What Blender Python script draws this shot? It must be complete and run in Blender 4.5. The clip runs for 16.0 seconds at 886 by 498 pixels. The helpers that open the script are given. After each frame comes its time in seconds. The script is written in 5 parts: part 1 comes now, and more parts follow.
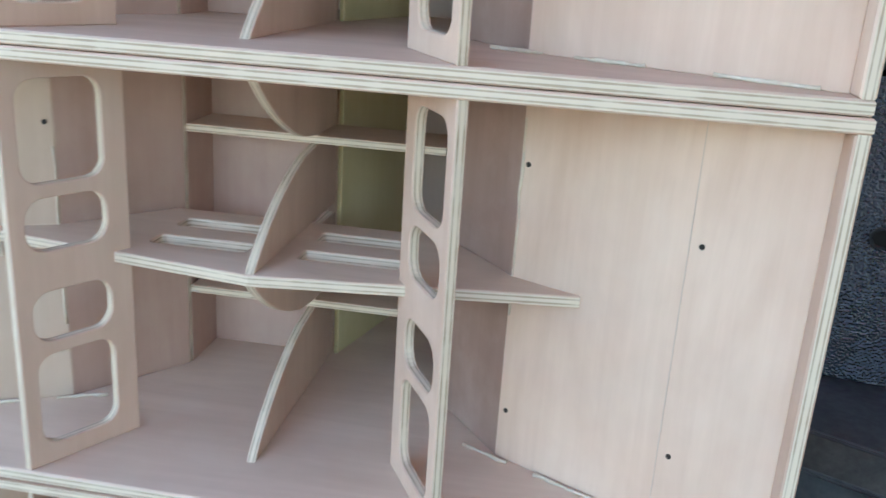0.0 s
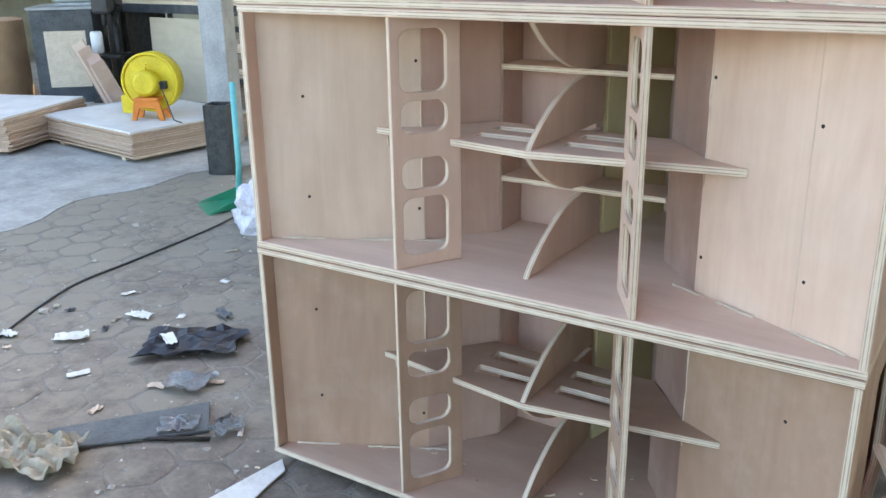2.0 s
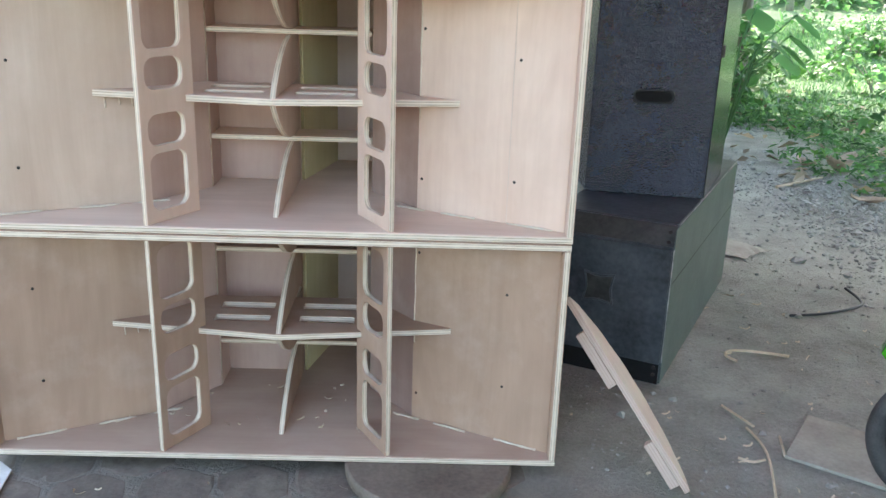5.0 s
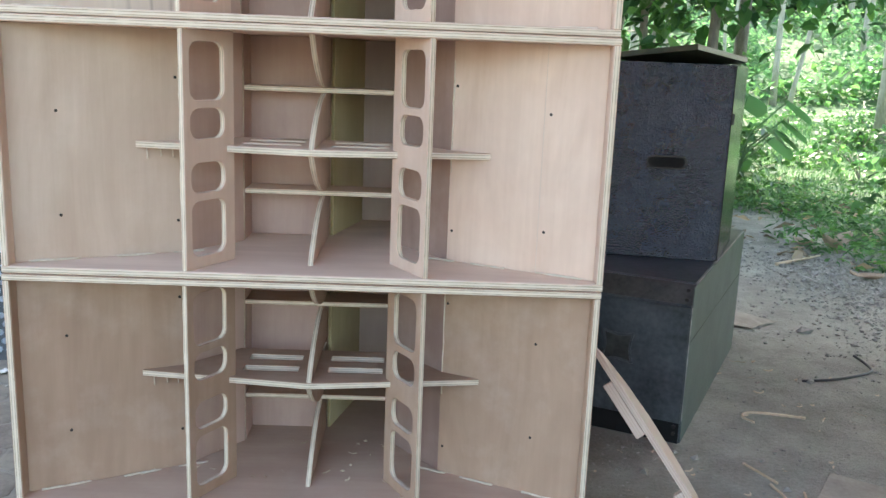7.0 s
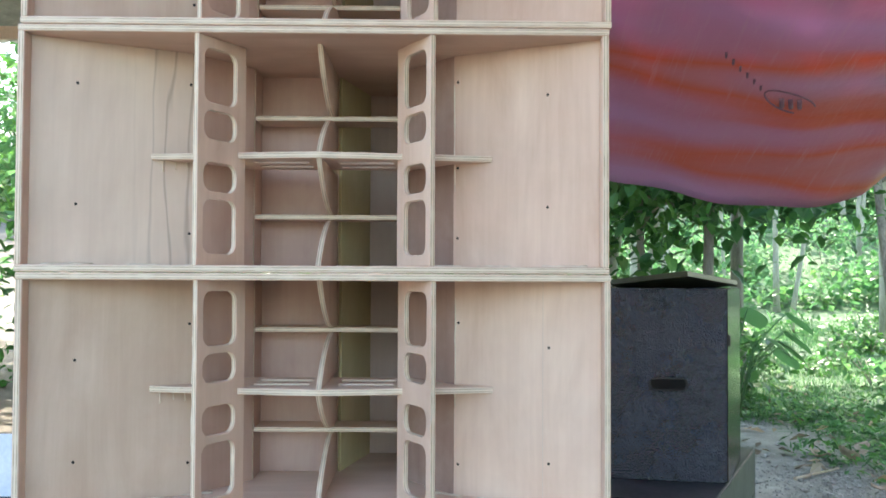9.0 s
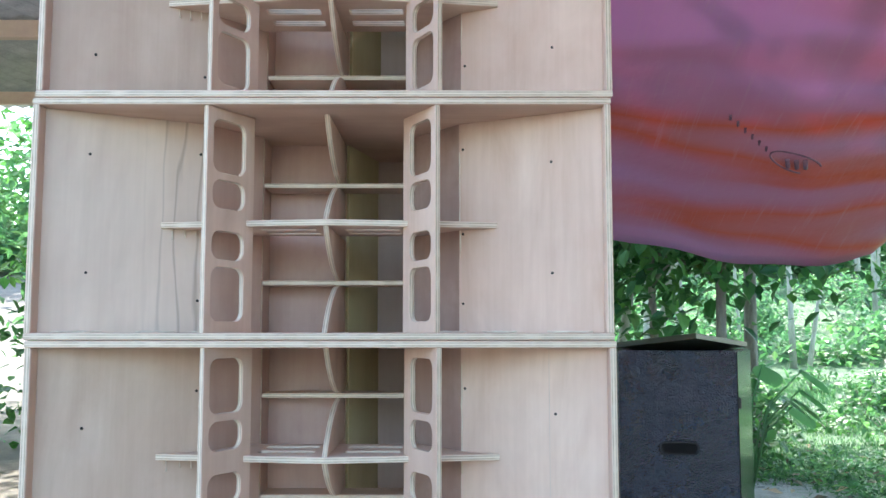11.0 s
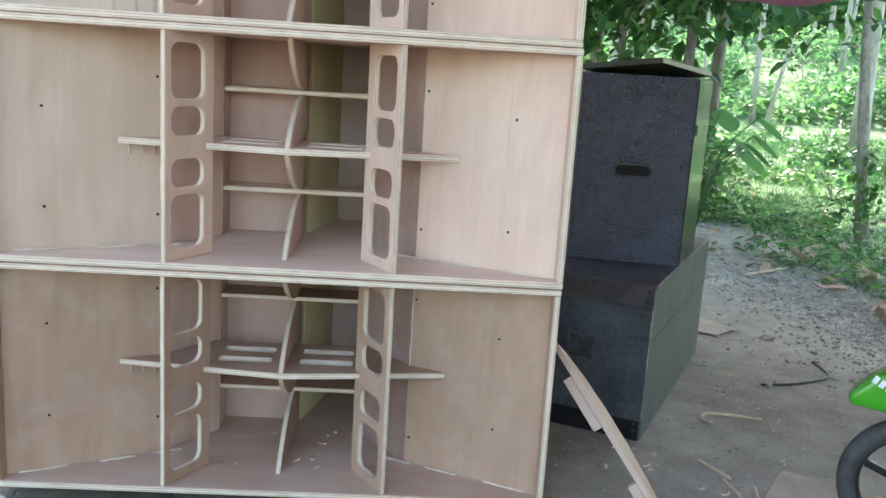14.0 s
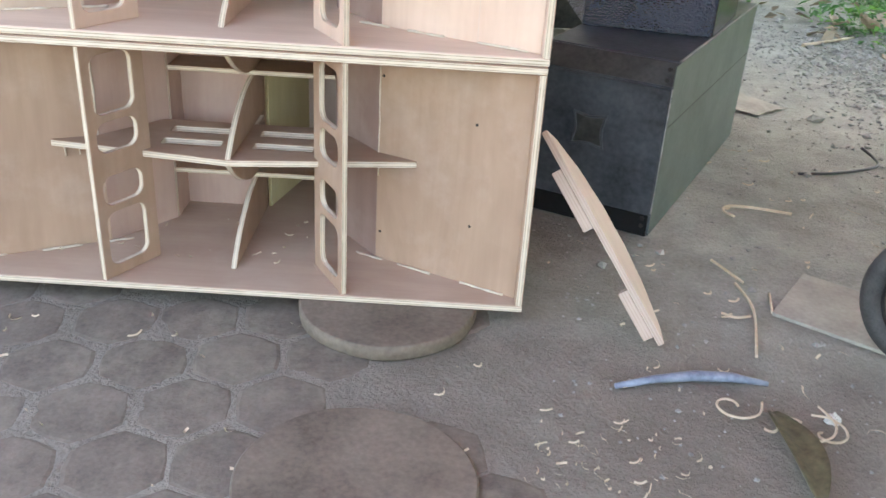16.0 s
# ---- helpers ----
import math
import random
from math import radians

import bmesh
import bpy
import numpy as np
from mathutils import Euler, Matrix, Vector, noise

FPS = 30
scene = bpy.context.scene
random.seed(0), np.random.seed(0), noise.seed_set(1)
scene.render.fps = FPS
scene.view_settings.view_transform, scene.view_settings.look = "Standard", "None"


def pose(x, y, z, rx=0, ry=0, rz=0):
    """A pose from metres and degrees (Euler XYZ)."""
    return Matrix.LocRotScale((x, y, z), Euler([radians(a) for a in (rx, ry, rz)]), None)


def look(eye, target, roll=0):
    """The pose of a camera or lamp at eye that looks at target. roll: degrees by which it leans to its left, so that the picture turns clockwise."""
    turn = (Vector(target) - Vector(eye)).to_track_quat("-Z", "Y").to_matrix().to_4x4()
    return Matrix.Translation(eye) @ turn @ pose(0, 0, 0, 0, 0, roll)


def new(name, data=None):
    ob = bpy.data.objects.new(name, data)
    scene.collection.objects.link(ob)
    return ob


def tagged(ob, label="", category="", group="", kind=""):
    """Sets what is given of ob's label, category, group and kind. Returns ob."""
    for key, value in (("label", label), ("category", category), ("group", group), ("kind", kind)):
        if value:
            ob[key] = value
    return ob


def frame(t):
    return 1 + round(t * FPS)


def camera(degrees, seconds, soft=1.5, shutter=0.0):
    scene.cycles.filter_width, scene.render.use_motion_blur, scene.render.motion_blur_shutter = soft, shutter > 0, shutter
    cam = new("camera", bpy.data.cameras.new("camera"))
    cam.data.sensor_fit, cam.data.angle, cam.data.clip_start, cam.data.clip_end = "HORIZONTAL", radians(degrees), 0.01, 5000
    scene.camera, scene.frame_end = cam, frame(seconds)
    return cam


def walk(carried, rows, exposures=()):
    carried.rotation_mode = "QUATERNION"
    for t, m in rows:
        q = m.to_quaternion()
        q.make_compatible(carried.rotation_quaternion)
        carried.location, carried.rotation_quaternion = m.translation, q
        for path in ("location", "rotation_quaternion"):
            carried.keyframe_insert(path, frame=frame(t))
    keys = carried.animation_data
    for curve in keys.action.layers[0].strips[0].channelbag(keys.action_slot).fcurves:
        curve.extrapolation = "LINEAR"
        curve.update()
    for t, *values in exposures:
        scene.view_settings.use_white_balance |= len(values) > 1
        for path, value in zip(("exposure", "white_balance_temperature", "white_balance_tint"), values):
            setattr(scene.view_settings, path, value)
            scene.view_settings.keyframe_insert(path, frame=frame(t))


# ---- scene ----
cam = camera(53.1, 16.0, shutter=0.22)
PATH = [
    (0, (0.567, -1.224, 1.736), (0.289, 0.654, 1.109), 3.7),
    (0.5, (0.605, -1.488, 1.759), (0.101, 0.344, 1.134), 4.7),
    (1, (0.699, -1.718, 1.764), (-0.001, 0.048, 1.14), 3.8),
    (1.5, (0.903, -1.874, 1.749), (0.008, -0.205, 1.105), 2.8),
    (2, (1.113, -1.956, 1.727), (0.084, -0.369, 1.078), -0.9),
    (2.5, (1.117, -2.056, 1.734), (0.24, -0.338, 1.204), -2.7),
    (3, (0.794, -2.21, 1.755), (0.314, -0.366, 1.147), -2.1),
    (3.5, (0.679, -2.319, 1.745), (0.479, -0.446, 1.074), -1.0),
    (3.7, (0.727, -2.406, 1.745), (0.589, -0.53, 1.066), -0.9),
    (5.8, (0.358, -2.557, 1.48), (0.424, -0.629, 0.951), 2.5),
    (6, (0.348, -2.582, 1.459), (0.407, -0.647, 0.96), 2.6),
    (6.5, (0.34, -2.65, 1.496), (0.394, -0.702, 1.046), 2.8),
    (7, (0.367, -2.614, 1.493), (0.429, -0.66, 1.072), 2.3),
    (7.5, (0.366, -2.613, 1.497), (0.411, -0.659, 1.073), 1.8),
    (8, (0.36, -2.637, 1.501), (0.442, -0.66, 1.208), 1.6),
    (8.5, (0.379, -2.666, 1.552), (0.445, -0.669, 1.452), 0.8),
    (9, (0.387, -2.709, 1.569), (0.417, -0.71, 1.626), 0.3),
    (9.2, (0.385, -2.725, 1.571), (0.404, -0.728, 1.68), 0.2),
    (11.3, (0.413, -2.729, 1.602), (0.413, -0.738, 1.785), -0.0),
    (11.5, (0.366, -2.726, 1.588), (0.421, -0.731, 1.723), 0.2),
    (12, (0.361, -2.711, 1.521), (0.447, -0.713, 1.485), 2.6),
    (12.4, (0.386, -2.694, 1.51), (0.448, -0.707, 1.293), 3.7),
    (12.5, (0.392, -2.681, 1.506), (0.443, -0.697, 1.257), 3.8),
    (13, (0.391, -2.666, 1.488), (0.452, -0.698, 1.136), 4.1),
    (13.5, (0.395, -2.677, 1.482), (0.474, -0.716, 1.097), 4.1),
    (14, (0.409, -2.749, 1.479), (0.51, -0.791, 1.084), 3.6),
    (14.5, (0.436, -2.849, 1.468), (0.604, -0.902, 1.041), 2.7),
    (15, (0.478, -2.77, 1.467), (0.738, -0.875, 0.881), 1.5),
    (15.1, (0.498, -2.715, 1.466), (0.735, -0.834, 0.828), 1.1),
    (15.5, (0.621, -2.505, 1.323), (0.732, -0.663, 0.552), -0.6),
    (16, (0.684, -2.335, 1.422), (0.689, -0.547, 0.526), 3.6),
]
walk(cam, [(t, look(eye, target, roll)) for t, eye, target, roll in PATH], [(0, 2.72, 6300, 5.2), (2, 2.73, 6700, 9.2), (3.5, 2.84, 6500, 8.2), (6.5, 2.69, 6900, 10.2), (9, 2.56, 6550, 7.2), (11.5, 2.59, 5850, 6.2), (12.5, 2.63, 6200, 5.2), (13.5, 2.66, 6600, 8.2), (14.5, 2.63, 6800, 8.2), (15.0, 2.5, 7125, 10.2), (15.3, 2.86, 7450, 14.2), (16, 3.18, 7500, 14.2)])

# ---- light ----
world = bpy.data.worlds.new("sky")
scene.world = world
world.use_nodes = True
wn = world.node_tree
sky = wn.nodes.new("ShaderNodeTexSky")
sky.sky_type = "NISHITA"
sky.sun_disc = False
sky.sun_elevation = radians(45)
sky.sun_rotation = radians(14)
sky.air_density, sky.dust_density = 1.2, 2.5
wn.links.new(sky.outputs[0], wn.nodes["Background"].inputs[0])
wn.nodes["Background"].inputs[1].default_value = 0.15
sun = new("sun", bpy.data.lights.new("sun", "SUN"))
sun.data.energy, sun.data.angle, sun.data.color = 2.7, radians(0.6), (1.0, 0.94, 0.84)
sun.matrix_world = look((3.6, 14.5, 14.9), (0, 0, 0))


# ---- materials ----
def material(name, rough=0.7, metal=0.0):
    m = bpy.data.materials.new(name)
    m.use_nodes = True
    b = m.node_tree.nodes["Principled BSDF"]
    b.inputs["Roughness"].default_value = rough
    b.inputs["Metallic"].default_value = metal
    return m, m.node_tree, b


def node(nt, kind, **inputs):
    n = nt.nodes.new(kind)
    for k, v in inputs.items():
        k = k.replace("_", " ")
        n.inputs[k].default_value = v
    return n


def math_node(nt, op, a, b=None, c=None):
    n = nt.nodes.new("ShaderNodeMath")
    n.operation = op
    for i, v in enumerate((a, b, c)):
        if v is None:
            continue
        if isinstance(v, (int, float)):
            n.inputs[i].default_value = v
        else:
            nt.links.new(v, n.inputs[i])
    return n.outputs[0]


def ramp(nt, fac, stops):
    n = nt.nodes.new("ShaderNodeValToRGB")
    while len(n.color_ramp.elements) < len(stops):
        n.color_ramp.elements.new(0.5)
    for e, (p, c) in zip(n.color_ramp.elements, stops):
        e.position = p
        e.color = (*c, 1) if len(c) == 3 else c
    nt.links.new(fac, n.inputs[0])
    return n.outputs[0]


def mix(nt, fac, a, b, blend="MIX"):
    n = nt.nodes.new("ShaderNodeMix")
    n.data_type = "RGBA"
    n.blend_type = blend
    for sock, v in ((n.inputs[0], fac), (n.inputs[6], a), (n.inputs[7], b)):
        if isinstance(v, (int, float)):
            sock.default_value = v
        elif isinstance(v, tuple):
            sock.default_value = (*v, 1)
        else:
            nt.links.new(v, sock)
    return n.outputs[2]


def coords(nt, scale=(1, 1, 1), random_shift=True, space="Object"):
    tc = nt.nodes.new("ShaderNodeTexCoord")
    mp = nt.nodes.new("ShaderNodeMapping")
    mp.inputs["Scale"].default_value = scale
    nt.links.new(tc.outputs[space], mp.inputs[0])
    if random_shift:
        oi = nt.nodes.new("ShaderNodeObjectInfo")
        sh = nt.nodes.new("ShaderNodeVectorMath")
        sh.operation = "MULTIPLY"
        sh.inputs[1].default_value = (37, 23, 11)
        nt.links.new(oi.outputs["Random"], sh.inputs[0])
        nt.links.new(sh.outputs[0], mp.inputs["Location"])
    return mp.outputs[0]


def noise_tex(nt, vec, scale, detail=4, rough=0.55, dist=0.0):
    n = node(nt, "ShaderNodeTexNoise", Scale=scale, Detail=detail, Roughness=rough, Distortion=dist)
    nt.links.new(vec, n.inputs["Vector"])
    return n.outputs["Fac"]


def bump(nt, b, height, strength=0.2, distance=0.002):
    n = node(nt, "ShaderNodeBump", Strength=strength, Distance=distance)
    nt.links.new(height, n.inputs["Height"])
    nt.links.new(n.outputs[0], b.inputs["Normal"])


def ply(name, dark, light, streak=0.0, edge=((0.69, 0.585, 0.455), (0.42, 0.32, 0.225))):
    """Plywood: veneer with the grain along local x on the faces, glued layers on the edges (local z is the thickness)."""
    m, nt, b = material(name, 0.62)
    grain = noise_tex(nt, coords(nt, (1.6, 46, 46)), 1.0, 5, 0.62, 0.3)
    figure = noise_tex(nt, coords(nt, (1.1, 4.0, 4.0)), 1.0, 4, 0.55, 1.6)
    stain = noise_tex(nt, coords(nt, (3, 3, 3)), 1.3, 4, 0.6)
    col = ramp(nt, math_node(nt, "ADD", math_node(nt, "MULTIPLY", grain, 0.27), math_node(nt, "MULTIPLY", figure, 0.73)),
               [(0.22, dark), (0.78, light)])
    col = mix(nt, math_node(nt, "MULTIPLY", ramp(nt, stain, [(0.42, (0, 0, 0)), (0.75, (1, 1, 1))]), 0.28), col,
              (dark[0] * 0.8, dark[1] * 0.74, dark[2] * 0.72))
    dust = noise_tex(nt, coords(nt, (1, 1, 1)), 4.5, 6, 0.68)
    col = mix(nt, math_node(nt, "MULTIPLY", ramp(nt, dust, [(0.48, (0, 0, 0)), (0.72, (1, 1, 1))]), 0.2), col, (0.68, 0.57, 0.49))
    oi = nt.nodes.new("ShaderNodeObjectInfo")
    tint = ramp(nt, oi.outputs["Random"], [(0.0, (0.9, 0.86, 0.84)), (0.5, (1, 0.97, 0.95)), (1.0, (1.05, 1.03, 1.0))])
    col = mix(nt, 1.0, col, tint, "MULTIPLY")
    if streak:
        wave = node(nt, "ShaderNodeTexWave", Scale=1.0, Distortion=9.0, Detail=3.0, Detail_Scale=1.3)
        wave.bands_direction = "Y"
        nt.links.new(coords(nt, (0.8, 5.2, 1), False), wave.inputs["Vector"])
        lines = ramp(nt, wave.outputs["Fac"], [(0.0, (1, 1, 1)), (0.05, (0.45, 0.45, 0.45)), (0.16, (0, 0, 0))])
        where = nt.nodes.new("ShaderNodeSeparateXYZ")
        nt.links.new(coords(nt, (1, 2, 1), False), where.inputs[0])
        lines = mix(nt, 1.0, lines, ramp(nt, where.outputs[1], [(0.60, (0.06, 0.06, 0.06)), (0.80, (1, 1, 1))]), "MULTIPLY")
        col = mix(nt, math_node(nt, "MULTIPLY", lines, streak), col, (0.20, 0.135, 0.10))
    tc = nt.nodes.new("ShaderNodeTexCoord")
    sp = nt.nodes.new("ShaderNodeSeparateXYZ")
    nt.links.new(tc.outputs["Object"], sp.inputs[0])
    layer = math_node(nt, "ABSOLUTE", math_node(nt, "SINE", math_node(nt, "MULTIPLY", sp.outputs[2], 2 * math.pi / 0.0178)))
    wear = noise_tex(nt, coords(nt, (6, 6, 6)), 3.0, 4)
    strip = ramp(nt, math_node(nt, "ADD", layer, math_node(nt, "MULTIPLY", math_node(nt, "SUBTRACT", wear, 0.5), 0.7)),
                 [(0.78, edge[0]), (1.02, edge[1])])
    tn = nt.nodes.new("ShaderNodeVectorTransform")
    tn.vector_type, tn.convert_from, tn.convert_to = "NORMAL", "WORLD", "OBJECT"
    geo = nt.nodes.new("ShaderNodeNewGeometry")
    nt.links.new(geo.outputs["True Normal"], tn.inputs[0])
    sn = nt.nodes.new("ShaderNodeSeparateXYZ")
    nt.links.new(tn.outputs[0], sn.inputs[0])
    face = math_node(nt, "GREATER_THAN", math_node(nt, "ABSOLUTE", sn.outputs[2]), 0.6)
    nt.links.new(mix(nt, face, strip, col), b.inputs["Base Color"])
    bump(nt, b, grain, 0.25, 0.0012)
    return m


def mottled(name, a, c, scale=6.0, rough=0.75, metal=0.0, grain=60.0, bump_strength=0.3, stretch=(1, 1, 1), rand=True, dist=0.003):
    m, nt, b = material(name, rough, metal)
    v = coords(nt, stretch, rand)
    big, fine = noise_tex(nt, v, scale, 4, 0.6), noise_tex(nt, v, grain, 3, 0.6)
    f = math_node(nt, "ADD", math_node(nt, "MULTIPLY", big, 0.65), math_node(nt, "MULTIPLY", fine, 0.35))
    nt.links.new(ramp(nt, f, [(0.34, a), (0.66, c)]), b.inputs["Base Color"])
    bump(nt, b, fine, bump_strength, dist)
    return m


def leafy(name, a, c, rough=0.45, thin=0.35):
    m, nt, b = material(name, rough)
    geo = nt.nodes.new("ShaderNodeNewGeometry")
    col = ramp(nt, geo.outputs["Random Per Island"], [(0.0, a), (0.75, c), (1.0, (c[0] * 1.5, c[1] * 1.25, c[2]))])
    nt.links.new(col, b.inputs["Base Color"])
    tr = nt.nodes.new("ShaderNodeBsdfTranslucent")
    nt.links.new(mix(nt, 1.0, col, (1.1, 1.4, 1.1), "MULTIPLY"), tr.inputs[0])
    ms = nt.nodes.new("ShaderNodeMixShader")
    ms.inputs[0].default_value = thin
    nt.links.new(b.outputs[0], ms.inputs[1])
    nt.links.new(tr.outputs[0], ms.inputs[2])
    nt.links.new(ms.outputs[0], nt.nodes["Material Output"].inputs[0])
    return m


PLY = ply("plywood", (0.52, 0.355, 0.265), (0.76, 0.595, 0.485))
PLY_TAN_SHADED = ply("plywood_grey_tan_shaded", (0.44, 0.318, 0.236), (0.635, 0.51, 0.405))
PLY_DUSTY = ply("plywood_dusty", (0.56, 0.415, 0.315), (0.78, 0.635, 0.52))
PLY_RED_SHADE = ply("plywood_red_shade", (0.43, 0.285, 0.23), (0.62, 0.445, 0.37))
PLY_THROAT_SHADE = ply("plywood_throat_shade", (0.275, 0.18, 0.15), (0.435, 0.30, 0.255))
PLY_WARM_DIM = ply("plywood_warm_dim", (0.315, 0.198, 0.135), (0.49, 0.337, 0.24))
PLY_WARM_DUSTY_DIM = ply("plywood_warm_dusty_dim", (0.43, 0.30, 0.218), (0.615, 0.465, 0.355))
PLY_STREAK = ply("plywood_streaked", (0.56, 0.44, 0.35), (0.74, 0.62, 0.51), 0.42)
PLY_YELLOW = ply("plywood_yellow", (0.50, 0.425, 0.215), (0.66, 0.58, 0.34), 0, ((0.42, 0.34, 0.17), (0.32, 0.25, 0.13)))
PLY_SHEET = ply("plywood_sheet", (0.50, 0.37, 0.28), (0.72, 0.58, 0.47), 0, ((0.50, 0.36, 0.255), (0.27, 0.175, 0.115)))
DRUM = mottled("orange_brown_board", (0.36, 0.215, 0.11), (0.52, 0.335, 0.19), 3, 0.6)
PLY_OFFCUT = ply("plywood_offcut", (0.44, 0.33, 0.265), (0.63, 0.51, 0.425), 0, ((0.50, 0.375, 0.30), (0.43, 0.31, 0.245)))
PLY_CREAM = ply("plywood_cream", (0.50, 0.44, 0.32), (0.68, 0.62, 0.48))
PLY_GREY = ply("plywood_grey", (0.46, 0.35, 0.29), (0.64, 0.53, 0.46))
RAW_WOOD = ply("raw_timber", (0.47, 0.36, 0.27), (0.69, 0.56, 0.43), 0, ((0.70, 0.57, 0.42), (0.58, 0.44, 0.31)))
GLUE = mottled("dried_glue", (0.54, 0.44, 0.33), (0.76, 0.67, 0.54), 20, 0.5)
DARK_STEEL = mottled("dark_steel", (0.02, 0.02, 0.022), (0.06, 0.058, 0.055), 9, 0.5, 0.6)
SCREW = mottled("screw_black", (0.015, 0.014, 0.013), (0.04, 0.035, 0.03), 30, 0.5, 0.5)


def textured_black():
    m, nt, b = material("textured_black_paint", 0.22)
    b.inputs["Specular IOR Level"].default_value = 1.0
    v = coords(nt, (1, 1, 1), False)
    lumps = noise_tex(nt, v, 135, 0, 0.5)
    nt.links.new(ramp(nt, noise_tex(nt, v, 4, 3), [(0.3, (0.011, 0.017, 0.033)), (0.7, (0.024, 0.034, 0.060))]), b.inputs["Base Color"])
    bump(nt, b, lumps, 1.0, 0.0085)
    return m


BLACK_TEX = textured_black()
BLACK_WORN = mottled("worn_black_paint", (0.020, 0.025, 0.032), (0.078, 0.090, 0.102), 5, 0.40, 0, 40, 0.25)
GREEN_REFLECT = mottled("black_with_green_reflection", (0.044, 0.062, 0.056), (0.105, 0.136, 0.122), 4, 0.42, 0, 40, 0.25)
OLIVE_REFLECT = mottled("olive_black_reflection", (0.030, 0.036, 0.018), (0.062, 0.070, 0.038), 5, 0.34, 0, 40, 0.1)
BLACK_EDGE = mottled("scuffed_black_edge", (0.012, 0.012, 0.013), (0.06, 0.06, 0.055), 14, 0.55)
RUBBER = mottled("tyre_rubber", (0.025, 0.025, 0.026), (0.07, 0.068, 0.064), 12, 0.75, 0, 150, 0.3)
ALLOY_BLACK = mottled("black_alloy", (0.012, 0.012, 0.013), (0.03, 0.03, 0.032), 10, 0.35, 0.3)
RUST = mottled("brake_disc_rust", (0.05, 0.034, 0.025), (0.12, 0.085, 0.065), 20, 0.5, 0.5)
GREEN_PAINT, _nt, _b = material("green_gloss_paint", 0.22)
_b.inputs["Base Color"].default_value = (0.045, 0.33, 0.012, 1)
_b.inputs["Coat Weight"].default_value = 0.6
DARK_PLASTIC = mottled("dark_plastic", (0.015, 0.016, 0.018), (0.035, 0.036, 0.04), 8, 0.4)
WHITE_INK = mottled("white_sticker", (0.7, 0.7, 0.7), (0.85, 0.85, 0.85), 10, 0.5)
YELLOW_PAINT = mottled("yellow_paint", (0.55, 0.40, 0.01), (0.80, 0.62, 0.03), 6, 0.4)
ORANGE_PAINT = mottled("orange_paint", (0.55, 0.14, 0.01), (0.75, 0.24, 0.03), 6, 0.45)
CONCRETE = mottled("concrete", (0.28, 0.275, 0.265), (0.48, 0.475, 0.46), 4, 0.85, 0, 50, 0.5)
TEAL = mottled("teal_plastic", (0.10, 0.38, 0.36), (0.18, 0.52, 0.50), 5, 0.4)
GREEN_PLASTIC = mottled("green_plastic", (0.01, 0.16, 0.08), (0.03, 0.26, 0.14), 5, 0.4)
WHITE_SACK = mottled("white_sack", (0.42, 0.40, 0.44), (0.75, 0.73, 0.78), 9, 0.5)
PAPER = mottled("old_paper", (0.26, 0.225, 0.16), (0.45, 0.395, 0.295), 12, 0.85)
WHITE_CARD = mottled("white_card", (0.55, 0.52, 0.45), (0.78, 0.75, 0.68), 8, 0.8)
GREY_BOARD = mottled("grey_board", (0.07, 0.075, 0.075), (0.15, 0.155, 0.15), 6, 0.8)
BLACK_SHEET = mottled("black_plastic_sheet", (0.008, 0.008, 0.01), (0.025, 0.025, 0.03), 10, 0.4)
CLEAR_BAG = mottled("clear_plastic_scrap", (0.40, 0.40, 0.40), (0.72, 0.72, 0.72), 22, 0.14)
_cb = CLEAR_BAG.node_tree.nodes["Principled BSDF"]
_cb.inputs["Transmission Weight"].default_value = 0.75
MATTE_BLACK = mottled("matte_black", (0.003, 0.003, 0.003), (0.007, 0.007, 0.008), 20, 0.95)
BLACK_GLOSS = mottled("gloss_black_paint", (0.012, 0.013, 0.015), (0.022, 0.024, 0.027), 5, 0.14, 0, 40, 0.05)
FLOOR_GREY = mottled("dusty_concrete_floor", (0.25, 0.232, 0.205), (0.46, 0.435, 0.39), 3.5, 0.85, 0, 26, 0.8, (1, 1, 1), False)
SHAVING = mottled("wood_shaving", (0.50, 0.39, 0.26), (0.74, 0.63, 0.46), 10, 0.7)
CRUMB = mottled("dusty_crumb", (0.22, 0.20, 0.17), (0.48, 0.44, 0.37), 9, 0.85)
BARK = mottled("bark", (0.13, 0.115, 0.09), (0.33, 0.30, 0.25), 7, 0.9, 0, 40, 0.8, (1, 1, 0.25), True, 0.02)
MOTTLED_BARK = mottled("mottled_bark", (0.16, 0.14, 0.11), (0.46, 0.44, 0.38), 11, 0.9, 0, 40, 0.7, (1, 1, 0.6), True, 0.02)
PALE_BARK = mottled("pale_bark", (0.30, 0.28, 0.23), (0.58, 0.55, 0.48), 6, 0.9, 0, 30, 0.6, (1, 1, 0.4), True, 0.02)
LEAF = leafy("leaves", (0.04, 0.105, 0.03), (0.10, 0.23, 0.06))
LEAF_LIGHT = leafy("light_leaves", (0.075, 0.165, 0.068), (0.165, 0.30, 0.125), 0.45, 0.5)
# Distance haze is mixed into this paler leaf colour
LEAF_HAZE = leafy("haze_leaves", (0.105, 0.205, 0.105), (0.20, 0.335, 0.18), 0.6, 0.5)
LEAF_DARK = leafy("dark_leaves", (0.03, 0.085, 0.03), (0.085, 0.19, 0.065), 0.35, 0.35)
GRASS = leafy("grass_blades", (0.062, 0.138, 0.058), (0.15, 0.255, 0.12), 0.6, 0.4)
BIG_LEAF = mottled("curled_dry_leaf", (0.26, 0.17, 0.11), (0.55, 0.45, 0.34), 5, 0.7)
